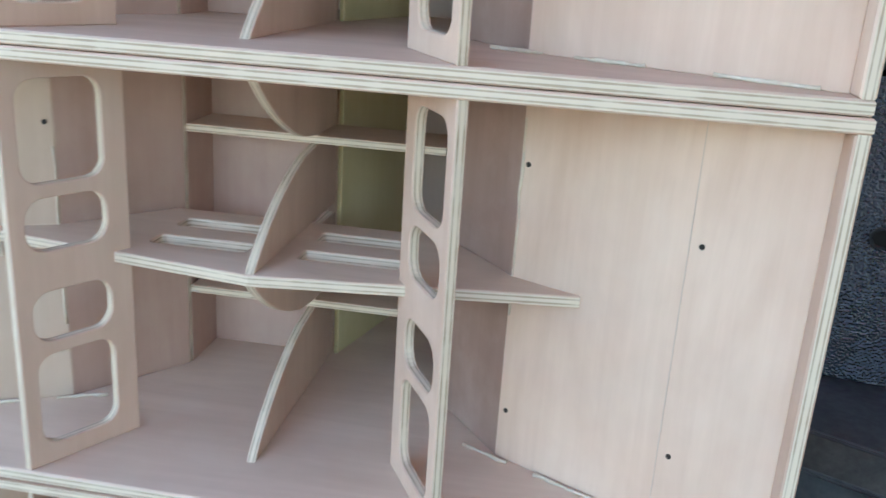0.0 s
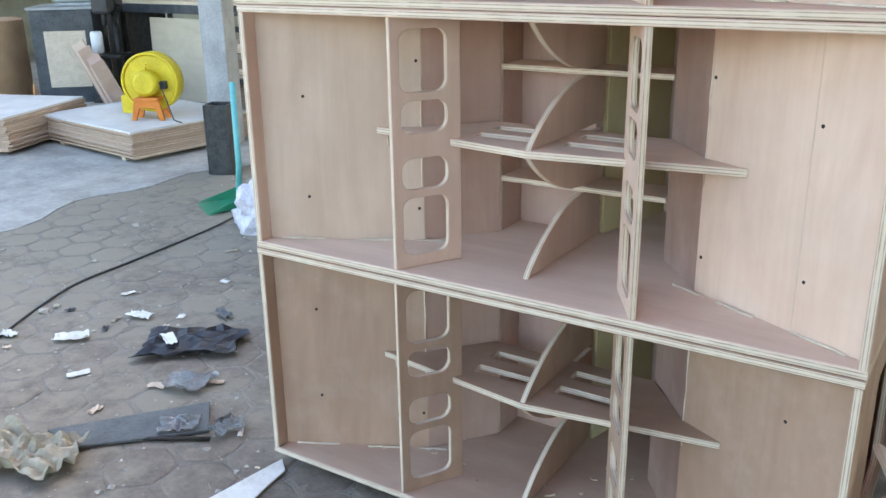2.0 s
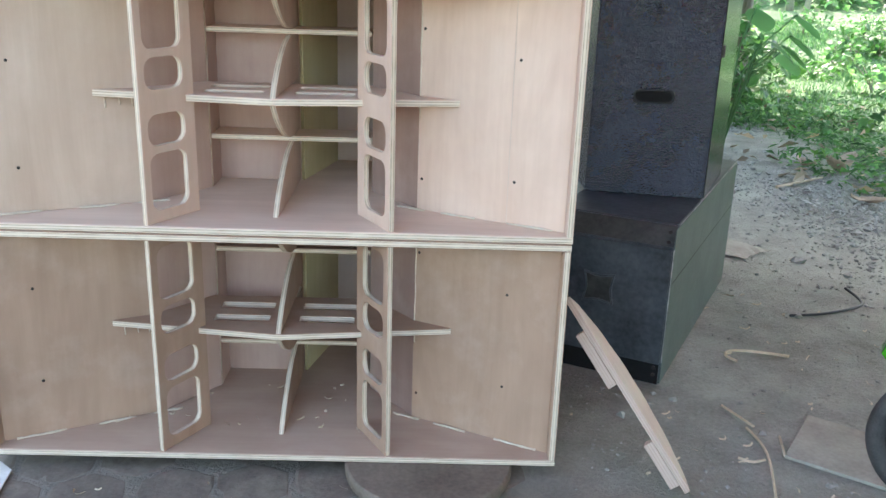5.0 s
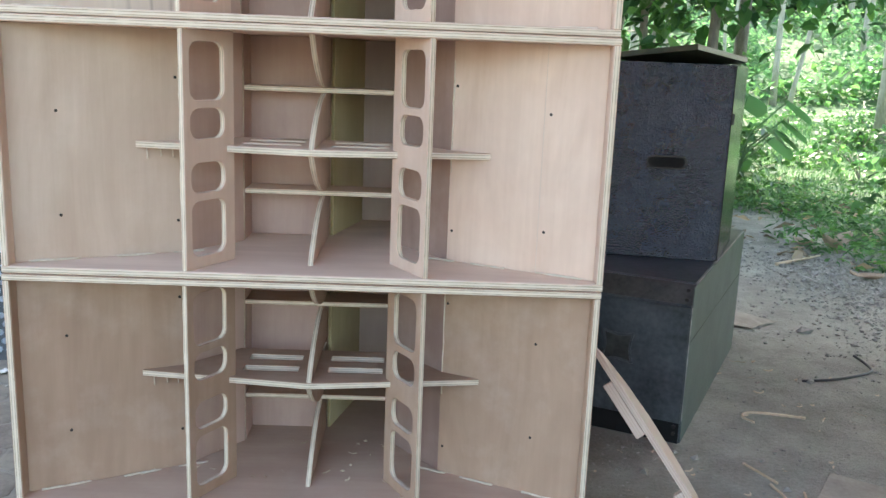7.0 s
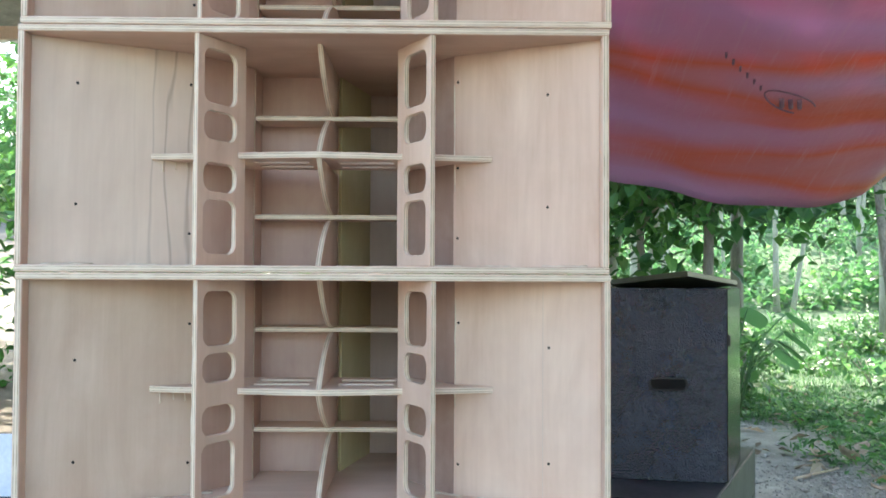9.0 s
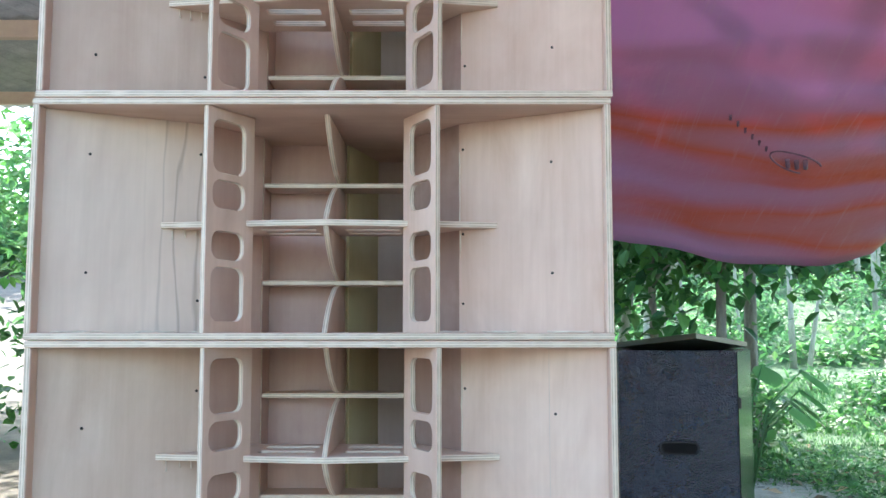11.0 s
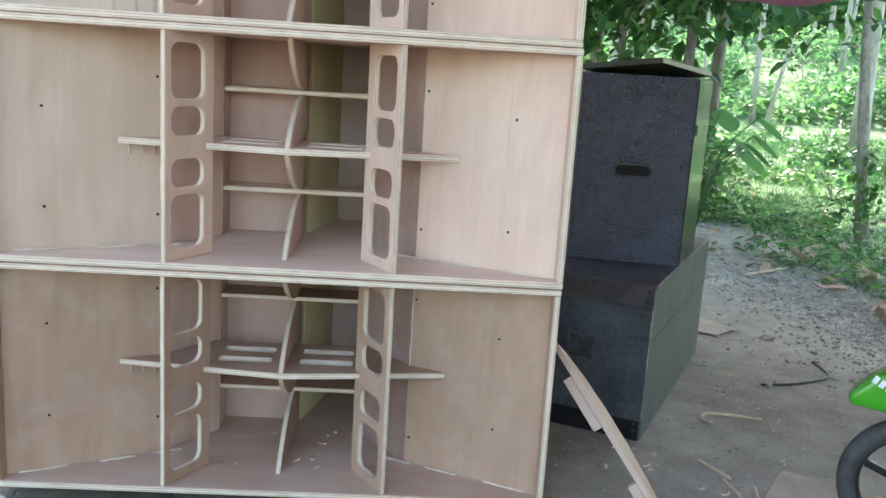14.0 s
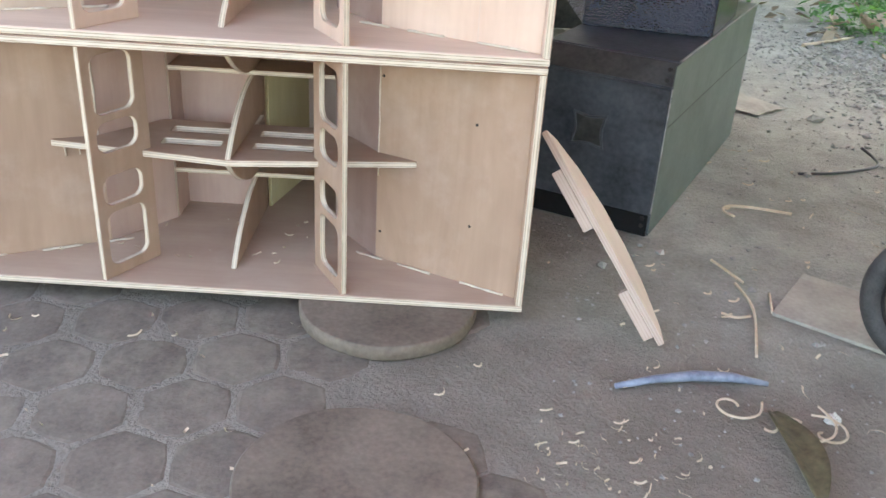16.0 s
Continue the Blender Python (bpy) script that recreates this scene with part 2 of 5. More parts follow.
DRY_LEAF = leafy("dry_leaves", (0.15, 0.11, 0.075), (0.34, 0.28, 0.20), 0.8, 0.12)
BAMBOO = mottled("dry_bamboo", (0.26, 0.27, 0.17), (0.48, 0.47, 0.33), 5, 0.55, 0, 40, 0.2, (1, 1, 0.2))
WRAP = mottled("dusty_clear_wrap", (0.10, 0.115, 0.11), (0.30, 0.33, 0.32), 9, 0.16)
TAN_CARD = mottled("tan_card", (0.30, 0.21, 0.12), (0.42, 0.31, 0.19), 8, 0.85)
YELLOW_CARD = mottled("yellow_card", (0.50, 0.32, 0.06), (0.66, 0.46, 0.12), 6, 0.7)
GREY_CASE = mottled("grey_plastic_case", (0.30, 0.32, 0.33), (0.45, 0.47, 0.48), 6, 0.5)
SCREEN_GLASS = mottled("screen_glass", (0.20, 0.27, 0.34), (0.30, 0.38, 0.46), 3, 0.15)
WHITE_PANEL = mottled("white_panel_paint", (0.52, 0.56, 0.62), (0.72, 0.76, 0.80), 5, 0.5)
LIT_SHEET = mottled("sheet_lit_white", (0.55, 0.52, 0.48), (0.78, 0.75, 0.70), 3, 0.6)
STONE = mottled("pebbles", (0.19, 0.19, 0.172), (0.43, 0.425, 0.385), 9, 0.85)


def paver_material():
    m, nt, b = material("paver_concrete", 0.88)
    v = coords(nt, (1, 1, 1), True)
    geo = nt.nodes.new("ShaderNodeNewGeometry")
    fine, mid = noise_tex(nt, v, 70, 3, 0.65), noise_tex(nt, v, 8, 5, 0.65)
    base = ramp(nt, math_node(nt, "ADD", math_node(nt, "MULTIPLY", mid, 0.65), math_node(nt, "MULTIPLY", fine, 0.35)), [(0.34, (0.112, 0.090, 0.068)), (0.66, (0.225, 0.182, 0.142))])
    sand = math_node(nt, "ADD", math_node(nt, "MULTIPLY", noise_tex(nt, geo.outputs["Position"], 1.5, 5, 0.6), 0.55), math_node(nt, "MULTIPLY", noise_tex(nt, geo.outputs["Position"], 9, 5, 0.7), 0.45))
    px = nt.nodes.new("ShaderNodeSeparateXYZ")
    nt.links.new(geo.outputs["Position"], px.inputs[0])
    sand = math_node(nt, "ADD", sand, math_node(nt, "MULTIPLY", math_node(nt, "ADD", px.outputs[0], 1.2), -0.035))
    col = mix(nt, math_node(nt, "MULTIPLY", ramp(nt, sand, [(0.47, (0, 0, 0)), (0.57, (1, 1, 1))]), 0.85), base, (0.25, 0.215, 0.16))
    nt.links.new(col, b.inputs["Base Color"])
    bump(nt, b, math_node(nt, "ADD", mid, math_node(nt, "MULTIPLY", fine, 0.4)), 0.6, 0.006)
    return m


PAVER = paver_material()
DISC_WOOD = mottled("dusty_disc", (0.105, 0.080, 0.058), (0.235, 0.184, 0.138), 4, 0.8, 0, 60, 0.3)

CREAM_WALL = mottled("cream_plaster", (0.30, 0.275, 0.205), (0.46, 0.43, 0.33), 3, 0.85)
BROWN_SACK = mottled("brown_sack_cloth", (0.10, 0.085, 0.05), (0.19, 0.165, 0.10), 12, 0.9)
SLAB = mottled("dusty_slab", (0.28, 0.255, 0.21), (0.43, 0.40, 0.33), 6, 0.85)


def ground_material():
    m, nt, b = material("earth_and_grass", 0.92)
    v = coords(nt, (1, 1, 1), False)
    big, mid, fine = noise_tex(nt, v, 0.7, 5), noise_tex(nt, v, 5, 5, 0.65), noise_tex(nt, v, 60, 4, 0.7)
    f = math_node(nt, "ADD", math_node(nt, "MULTIPLY", big, 0.4), math_node(nt, "ADD", math_node(nt, "MULTIPLY", mid, 0.35), math_node(nt, "MULTIPLY", fine, 0.25)))
    dirt = ramp(nt, f, [(0.36, (0.175, 0.175, 0.146)), (0.50, (0.315, 0.313, 0.267)), (0.64, (0.455, 0.455, 0.395))])
    green = ramp(nt, math_node(nt, "ADD", math_node(nt, "MULTIPLY", mid, 0.5), math_node(nt, "MULTIPLY", fine, 0.5)),
                 [(0.35, (0.060, 0.115, 0.05)), (0.55, (0.115, 0.19, 0.088)), (0.72, (0.24, 0.27, 0.175))])
    tc = nt.nodes.new("ShaderNodeTexCoord")
    sp = nt.nodes.new("ShaderNodeSeparateXYZ")
    nt.links.new(tc.outputs["Object"], sp.inputs[0])
    a = math_node(nt, "MINIMUM", math_node(nt, "SUBTRACT", sp.outputs[0], 4.2), math_node(nt, "SUBTRACT", sp.outputs[1], 3.3))
    c = math_node(nt, "MINIMUM", math_node(nt, "SUBTRACT", sp.outputs[1], 6.8), math_node(nt, "ADD", sp.outputs[0], 0.5))
    d = math_node(nt, "ADD", math_node(nt, "MAXIMUM", a, c), math_node(nt, "MULTIPLY", math_node(nt, "SUBTRACT", mid, 0.5), 2.4))
    g = ramp(nt, math_node(nt, "ADD", math_node(nt, "MULTIPLY", d, 0.8), 0.5), [(0.35, (0, 0, 0)), (0.7, (1, 1, 1))])
    # Bedding earth round the pavers, plus near-stack shade put into the soil colour
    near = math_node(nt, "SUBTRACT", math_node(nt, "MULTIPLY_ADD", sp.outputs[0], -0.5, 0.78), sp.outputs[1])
    bed_shade = math_node(nt, "ADD", math_node(nt, "MAXIMUM", near, math_node(nt, "SUBTRACT", 0.85, sp.outputs[0])), math_node(nt, "MULTIPLY", math_node(nt, "SUBTRACT", big, 0.5), 2.2))
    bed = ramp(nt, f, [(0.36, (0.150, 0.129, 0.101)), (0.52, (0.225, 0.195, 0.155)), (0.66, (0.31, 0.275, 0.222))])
    dirt = mix(nt, ramp(nt, math_node(nt, "ADD", bed_shade, 0.5), [(0.1, (0, 0, 0)), (0.95, (1, 1, 1))]), dirt, bed)
    nt.links.new(mix(nt, g, dirt, green), b.inputs["Base Color"])
    bump(nt, b, math_node(nt, "ADD", mid, math_node(nt, "MULTIPLY", fine, 0.5)), 0.8, 0.032)
    return m


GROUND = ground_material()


def tarp_material():
    m, nt, b = material("tarpaulin", 0.38)
    v = coords(nt, (1, 1, 1), False)
    wave = node(nt, "ShaderNodeTexNoise", Scale=1.0, Detail=2.0, Roughness=0.45)
    nt.links.new(coords(nt, (0.2, 2.1, 1.0), False), wave.inputs["Vector"])
    place = nt.nodes.new("ShaderNodeSeparateXYZ")
    nt.links.new(v, place.inputs[0])
    hue = math_node(nt, "ADD", wave.outputs["Fac"], math_node(nt, "MULTIPLY", math_node(nt, "SUBTRACT", place.outputs[0], 2.4), 0.08))
    col = ramp(nt, hue, [(0.34, (0.55, 0.29, 0.50)), (0.48, (0.54, 0.22, 0.33)), (0.57, (0.62, 0.135, 0.08)), (0.63, (0.56, 0.20, 0.22)), (0.74, (0.52, 0.28, 0.44))])
    weave = node(nt, "ShaderNodeTexNoise", Scale=1.0, Detail=4.0, Roughness=0.7)
    mp = coords(nt, (60, 2.5, 2), False)
    nt.links.new(mp, weave.inputs["Vector"])
    col = mix(nt, math_node(nt, "MULTIPLY", ramp(nt, weave.outputs["Fac"], [(0.55, (0, 0, 0)), (0.75, (1, 1, 1))]), 0.45), col, (0.58, 0.36, 0.42))
    nt.links.new(col, b.inputs["Base Color"])
    bump(nt, b, noise_tex(nt, v, 3.5, 4), 0.5, 0.04)
    tr = nt.nodes.new("ShaderNodeBsdfTranslucent")
    nt.links.new(col, tr.inputs[0])
    ms = nt.nodes.new("ShaderNodeMixShader")
    ms.inputs[0].default_value = 0.2
    nt.links.new(b.outputs[0], ms.inputs[1])
    nt.links.new(tr.outputs[0], ms.inputs[2])
    nt.links.new(ms.outputs[0], nt.nodes["Material Output"].inputs[0])
    return m


TARP = tarp_material()
TARP_INK = mottled("tarp_print", (0.16, 0.08, 0.13), (0.28, 0.15, 0.20), 10, 0.6)


# ---- mesh helpers ----
def part(name, bm, mat, parent=None, label="", m=None):
    me = bpy.data.meshes.new(name)
    bm.to_mesh(me)
    bm.free()
    me.materials.append(mat)
    ob = new(name, me)
    if m is not None:
        ob.matrix_basis = m
    if parent is not None:
        ob.parent = parent
    if label:
        ob["label"] = label
    return ob


def empty(name, m, label, category, group=""):
    ob = new(name)
    ob.empty_display_size = 0.1
    ob.matrix_basis = m
    return tagged(ob, label, category, group)


def box(sx, sy, sz, at=(0, 0, 0), bevel=0.0, bm=None, m=None):
    bm = bm or bmesh.new()
    g = bmesh.ops.create_cube(bm, size=1, matrix=(m or Matrix()) @ Matrix.Translation(at) @ Matrix.Diagonal((sx, sy, sz, 1)))
    if bevel:
        es = {e for v in g["verts"] for e in v.link_edges}
        bmesh.ops.bevel(bm, geom=list(es), offset=bevel, segments=2, affect="EDGES", profile=0.6)
    return bm


def plate(outline, th, holes=(), bevel=0.0015):
    """A flat piece in local x, y, centred on z, with openings right through it."""
    bm = bmesh.new()
    edges = []
    for loop in (outline, *holes):
        vs = [bm.verts.new((x, y, -th / 2)) for x, y in loop]
        edges += [bm.edges.new((vs[i], vs[(i + 1) % len(vs)])) for i in range(len(vs))]
    if holes:
        faces = [f for f in bmesh.ops.triangle_fill(bm, use_beauty=True, use_dissolve=False, edges=edges)["geom"] if isinstance(f, bmesh.types.BMFace)]
    else:
        faces = [bm.faces.new(vs)]
    up = bmesh.ops.extrude_face_region(bm, geom=faces)["geom"]
    bmesh.ops.translate(bm, verts=[v for v in up if isinstance(v, bmesh.types.BMVert)], vec=(0, 0, th))
    bmesh.ops.recalc_face_normals(bm, faces=bm.faces)
    if bevel:
        rim = [e for e in bm.edges if len(e.link_faces) == 2 and e.calc_face_angle(0) > 1.2 and abs(e.verts[0].co.z - e.verts[1].co.z) < 1e-6]
        bmesh.ops.bevel(bm, geom=rim, offset=bevel, segments=1, affect="EDGES")
    return bm


def rect(x0, y0, x1, y1):
    return [(x0, y0), (x1, y0), (x1, y1), (x0, y1)]


def round_rect(x0, y0, x1, y1, r, n=6):
    out = []
    for cx, cy, a in ((x1 - r, y0 + r, -90), (x1 - r, y1 - r, 0), (x0 + r, y1 - r, 90), (x0 + r, y0 + r, 180)):
        out += [(cx + r * math.cos(radians(a + 90 * i / n)), cy + r * math.sin(radians(a + 90 * i / n))) for i in range(n + 1)]
    return out


def axes(at, ax, ay):
    """A pose whose local x and y run along ax and ay."""
    ax = Vector(ax).normalized()
    az = ax.cross(Vector(ay)).normalized()
    ay = az.cross(ax)
    m = Matrix((ax, ay, az)).transposed().to_4x4()
    m.translation = at
    return m


def smooth(points, n=5):
    """A rounder run through the same points."""
    p = [Vector(q) for q in points]
    p = [p[0]] + p + [p[-1]]
    out = []
    for i in range(1, len(p) - 2):
        for k in range(n):
            t = k / n
            out.append(0.5 * (2 * p[i] + (p[i + 1] - p[i - 1]) * t + (2 * p[i - 1] - 5 * p[i] + 4 * p[i + 1] - p[i + 2]) * t * t + (3 * p[i] - p[i - 1] - 3 * p[i + 1] + p[i + 2]) * t ** 3))
    return out + [p[-2]]


def tube(points, radii, sides=10, bm=None, closed_ends=True):
    bm = bm or bmesh.new()
    pts = [Vector(p) for p in points]
    if isinstance(radii, (int, float)):
        radii = [radii] * len(pts)
    rings, side = [], None
    for i, p in enumerate(pts):
        d = (pts[min(i + 1, len(pts) - 1)] - pts[max(i - 1, 0)]).normalized()
        if side is None:
            side = d.orthogonal().normalized()
        side = (side - d * side.dot(d)).normalized()
        up = d.cross(side)
        rings.append([bm.verts.new(p + radii[i] * (math.cos(2 * math.pi * k / sides) * side + math.sin(2 * math.pi * k / sides) * up)) for k in range(sides)])
    for a, c in zip(rings, rings[1:]):
        for k in range(sides):
            bm.faces.new((a[k], a[(k + 1) % sides], c[(k + 1) % sides], c[k])).smooth = True
    if closed_ends:
        bm.faces.new(rings[0][::-1])
        bm.faces.new(rings[-1])
    return bm


def lathe(profile, sides=40, bm=None, m=None):
    """A turned body about local z from (radius, height) pairs, closed round."""
    bm = bm or bmesh.new()
    m = m or Matrix()
    rings = [[bm.verts.new(m @ Vector((r * math.cos(2 * math.pi * k / sides), r * math.sin(2 * math.pi * k / sides), z))) for k in range(sides)] for r, z in profile]
    for a, c in zip(rings, rings[1:]):
        for k in range(sides):
            bm.faces.new((a[k], a[(k + 1) % sides], c[(k + 1) % sides], c[k])).smooth = True
    return bm, rings


def cylinder(r, h, at=(0, 0, 0), sides=32, bevel=0.0, bm=None, m=None):
    bm = bm or bmesh.new()
    c = min(bevel, h / 3)
    prof = [(r - c, 0), (r, c), (r, h - c), (r - c, h)] if c else [(r, 0), (r, h)]
    bm, rings = lathe(prof, sides, bm, (m or Matrix()) @ Matrix.Translation(at))
    bm.faces.new(rings[0][::-1])
    bm.faces.new(rings[-1])
    return bm


def torus(R, r, m=None, n=40, k=12, bm=None, squash=1.0):
    prof = [(R + r * math.cos(2 * math.pi * i / k), squash * r * math.sin(2 * math.pi * i / k)) for i in range(k)]
    prof.append(prof[0])
    bm, _ = lathe(prof, n, bm, m)
    bmesh.ops.remove_doubles(bm, verts=bm.verts, dist=1e-5)
    bmesh.ops.recalc_face_normals(bm, faces=bm.faces)
    return bm


def from_arrays(name, verts, faces, mat, parent=None):
    me = bpy.data.meshes.new(name)
    me.from_pydata(verts, [], faces)
    me.materials.append(mat)
    ob = new(name, me)
    if parent is not None:
        ob.parent = parent
    return ob


rng = np.random.default_rng(7)


def leaves(centres, size, spread=0.4, droop=0.3, width=0.45, rich=False):
    """Small folded leaves, one at each centre: arrays of corners and faces."""
    n = len(centres)
    az = rng.uniform(0, 2 * np.pi, n)
    tilt = rng.normal(-droop, spread, n)
    s = size * rng.uniform(0.6, 1.3, n)
    d = np.stack([np.cos(az) * np.cos(tilt), np.sin(az) * np.cos(tilt), np.sin(tilt)], 1)
    side = np.stack([-np.sin(az), np.cos(az), rng.normal(0, 0.4, n)], 1)
    side /= np.linalg.norm(side, axis=1)[:, None]
    up = np.cross(d, side)
    c = np.asarray(centres)
    s = s[:, None]
    if rich:
        # a broad blade either side of a folded midrib
        half = side * s * width * 0.5
        lift = up * s * 0.07
        m1, m2, tip = c + d * s * 0.36, c + d * s * 0.72, c + d * s - up * s * 0.1
        v = np.stack([c, m1, m2, tip, m1 + half + lift, m2 + half * 0.72 + lift * 0.6, m1 - half + lift, m2 - half * 0.72 + lift * 0.6], 1).reshape(-1, 3)
        shape = ((0, 4, 1), (1, 4, 5, 2), (2, 5, 3), (0, 1, 6), (1, 2, 7, 6), (2, 3, 7))
        return v.tolist(), [tuple(8 * i + k for k in q) for i in range(n) for q in shape]
    v = np.stack([c, c + d * s * 0.5 + side * s * width * 0.5 + up * s * 0.08, c + d * s - up * s * 0.06, c + d * s * 0.5 - side * s * width * 0.5 + up * s * 0.08], 1).reshape(-1, 3)
    f = [(4 * i, 4 * i + 1, 4 * i + 2) for i in range(n)] + [(4 * i, 4 * i + 2, 4 * i + 3) for i in range(n)]
    return v.tolist(), f


def clumps(n_clumps, per, centre, radii, clump_r):
    c = rng.normal(0, 0.5, (n_clumps, 3)) * np.array(radii) + np.array(centre)
    return (np.repeat(c, per, 0) + rng.normal(0, clump_r, (n_clumps * per, 3)))



# ---- ground ----
def rise(y):
    """Height of the ground behind the clearing: a slight slope, then a bank."""
    return min(max(0.0, y - 7), 60) * 0.03 + min(max(0.0, y - 24), 60) * 0.16


def ground_sheet():
    bm = bmesh.new()
    xs = [-400, -120, -40, -16] + [x * 0.5 for x in range(-24, 41)] + [26, 40, 90, 200, 400]
    ys = [-400, -120, -40, -12] + [y * 0.5 for y in range(-16, 41)] + [24, 26, 30, 36, 40, 60, 84, 90, 200, 400]
    grid = []
    for y in ys:
        row = []
        for x in xs:
            z = rise(y) + (0.05 * noise.noise(Vector((x * 0.4, y * 0.4, 0))) if (x > 3.2 and y > 3) or y > 6 else 0.0)
            row.append(bm.verts.new((x, y, z)))
        grid.append(row)
    for a, c in zip(grid, grid[1:]):
        for i in range(len(xs) - 1):
            bm.faces.new((a[i], a[i + 1], c[i + 1], c[i])).smooth = True
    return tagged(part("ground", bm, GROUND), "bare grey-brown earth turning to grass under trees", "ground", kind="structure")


ground = ground_sheet()

# ---- the stack of horn cabinets ----
CX, HALF, H, Z0, DEPTH, TH = 0.034, 0.907, 0.76, 0.05, 1.0, 0.022
SCREWS = [  # height above the middle: outer and inner screws of both flare panels
    dict(ro=(0.168, -0.157), ri=(0.256, -0.26), lo=(0.155, -0.165), li=(0.25, -0.22)),
    dict(ro=(0.146, -0.222), ri=(0.217, -0.254), lo=(0.103, -0.216), li=(0.21, -0.25)),
    dict(ro=(0.198, -0.165), ri=(0.267, -0.024, -0.26), lo=(0.22, -0.165), li=(0.25, -0.25)),
    dict(ro=(0.18, -0.18), ri=(0.2, -0.2), lo=(0.18, -0.21), li=(0.22, -0.24)),
]


def horn_cabinet(k):
    shift = (0.0, 0.002, -0.003, 0.004)[k]
    cab = empty("horn_cabinet", Matrix.Translation((CX + shift, 0, Z0 + k * H)),
                ("bare plywood horn cabinet at the bottom, shavings inside", "bare plywood horn cabinet stacked on another",
                 "bare plywood horn cabinet with dark streaked veneer", "bare plywood horn cabinet on top of the stack")[k],
                "speaker cabinet", "stacked horn cabinets")
    inner = H - 2 * TH - 0.002
    # Bottom cabinet: warmer veneer, its colour also lowered for the weaker light there
    wood = PLY_WARM_DIM if k == 0 else PLY
    mid = H / 2
    X, Y, Z = (1, 0, 0), (0, 1, 0), (0, 0, 1)
    for z, nm in ((TH / 2 + 0.001, "bottom_panel"), (H - TH / 2 - 0.001, "top_panel")):
        part(nm, plate(rect(-HALF, 0, HALF, DEPTH), TH, (), 0.003), (PLY_DUSTY if k else PLY_WARM_DUSTY_DIM) if nm == "bottom_panel" else wood, cab, m=axes((0, 0, z), X, Y))
    win = round_rect(0.12, 0.34, inner - 0.12, 0.76, 0.02)
    for s in (-1, 1):
        # side with its hatch opening
        part("side_panel", plate(rect(0, 0.0, inner, DEPTH), TH, (win,), 0.003), wood, cab, m=axes((s * (HALF - TH / 2), 0, TH + 0.001), Z, Y))
        # flare panel from the mouth to the throat
        a, c = Vector((s * (HALF - TH), 0.046, 0)), Vector((s * 0.435, 0.272, 0))
        run = c - a
        n = Vector((-run.y, run.x, 0)).normalized() * (1 if s < 0 else -1)
        n = n if n.y > 0 else -n
        # Left panels: greyer tan, with the weaker light on that side in the colour
        mat = PLY_STREAK if (k == 2 and s < 0) else PLY_TAN_SHADED if (k and s < 0) else wood
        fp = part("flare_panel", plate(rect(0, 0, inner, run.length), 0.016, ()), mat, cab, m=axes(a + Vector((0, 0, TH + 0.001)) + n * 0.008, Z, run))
        if k == 2 and s < 0:
            fp["label"] = "veneer with dark mineral streaks"
        for where, zs in (("o", SCREWS[k]["ro" if s > 0 else "lo"]), ("i", SCREWS[k]["ri" if s > 0 else "li"])):
            d = (0.17 if s > 0 else 0.135) if where == "o" else 0.488
            for z in zs:
                p = a + run.normalized() * d - n * 0.001 + Vector((0, 0, mid + z))
                part("screw_head", cylinder(0.0048, 0.003, sides=10), SCREW, cab, m=axes(p, run, Z))
        # a run of glue up the inner edge, and one veneer seam
        z0 = 0.1 + 0.25 * rng.random()
        pts = [c - run.normalized() * 0.004 - n * 0.001 + Vector((rng.normal(0, 0.0012), 0, z0 + 0.045 * i)) for i in range(9)]
        part("glue_bead", tube(pts, [0.0012 + 0.0022 * rng.random() for _ in pts], 6), GLUE, cab)
        if k == 1 and s > 0:
            p = a + run.normalized() * 0.19 - n * 0.0006 + Vector((0, 0, mid))
            part("veneer_seam", box(0.0016, inner * 0.99, 0.0008), PLY_GREY, cab, m=axes(p, run, Z))
        # throat wall behind the flare panel; recess shade is put into its reddish colour
        t0, t1 = Vector((s * 0.4355, 0.2725, 0)), Vector((s * 0.277, 0.48, 0))
        run2 = t1 - t0
        part("throat_wall", plate(rect(0, 0, inner, run2.length), 0.016), PLY_RED_SHADE if s < 0 else PLY_THROAT_SHADE, cab, m=axes(t0 + Vector((s * abs(run2.y), abs(run2.x), 0)).normalized() * 0.008 + Vector((0, 0, TH + 0.001)), Z, run2))
        deep = 0.62 if s < 0 else 0.96
        part("throat_wall", plate(rect(0, 0, inner, deep - 0.49), 0.016), PLY_RED_SHADE if s < 0 else PLY_THROAT_SHADE, cab, m=axes((s * 0.283, 0.49, TH + 0.001), Z, Y))
        part("rear_panel", plate(rect(0, 0, inner, 0.27), 0.016), PLY_RED_SHADE if s < 0 else PLY_GREY, cab, m=axes((0.012 if s > 0 else -0.282, deep + 0.01, TH + 0.001), Z, X))
        # divider with four openings
        f, b = Vector((s * 0.364, 0.008, 0)), Vector((s * 0.256, 0.196, 0))
        run3 = b - f
        L = run3.length
        holes = [round_rect(mid - TH + lo, 0.13 * L, mid - TH + hi, 0.80 * L, r) for lo, hi, r in
                 ((0.151, 0.322, 0.032), (0.036, 0.127, 0.034), (-0.127, -0.036, 0.034), (-0.322, -0.151, 0.032))]
        part("divider", plate(rect(0, 0, inner, L), 0.019, holes, 0.002), wood, cab, m=axes(f + Vector((0, 0, TH + 0.001)), Z, run3))
        # glue beads along the joints
        for q, w, ln in (((s * 0.36, 0.03), run3, 0.16), ((s * 0.62, 0.168), run, 0.12), ((s * 0.46, 0.248), run, 0.1), ((s * 0.85, 0.058), run, 0.15)):
            d = Vector((w.x, w.y, 0)).normalized()
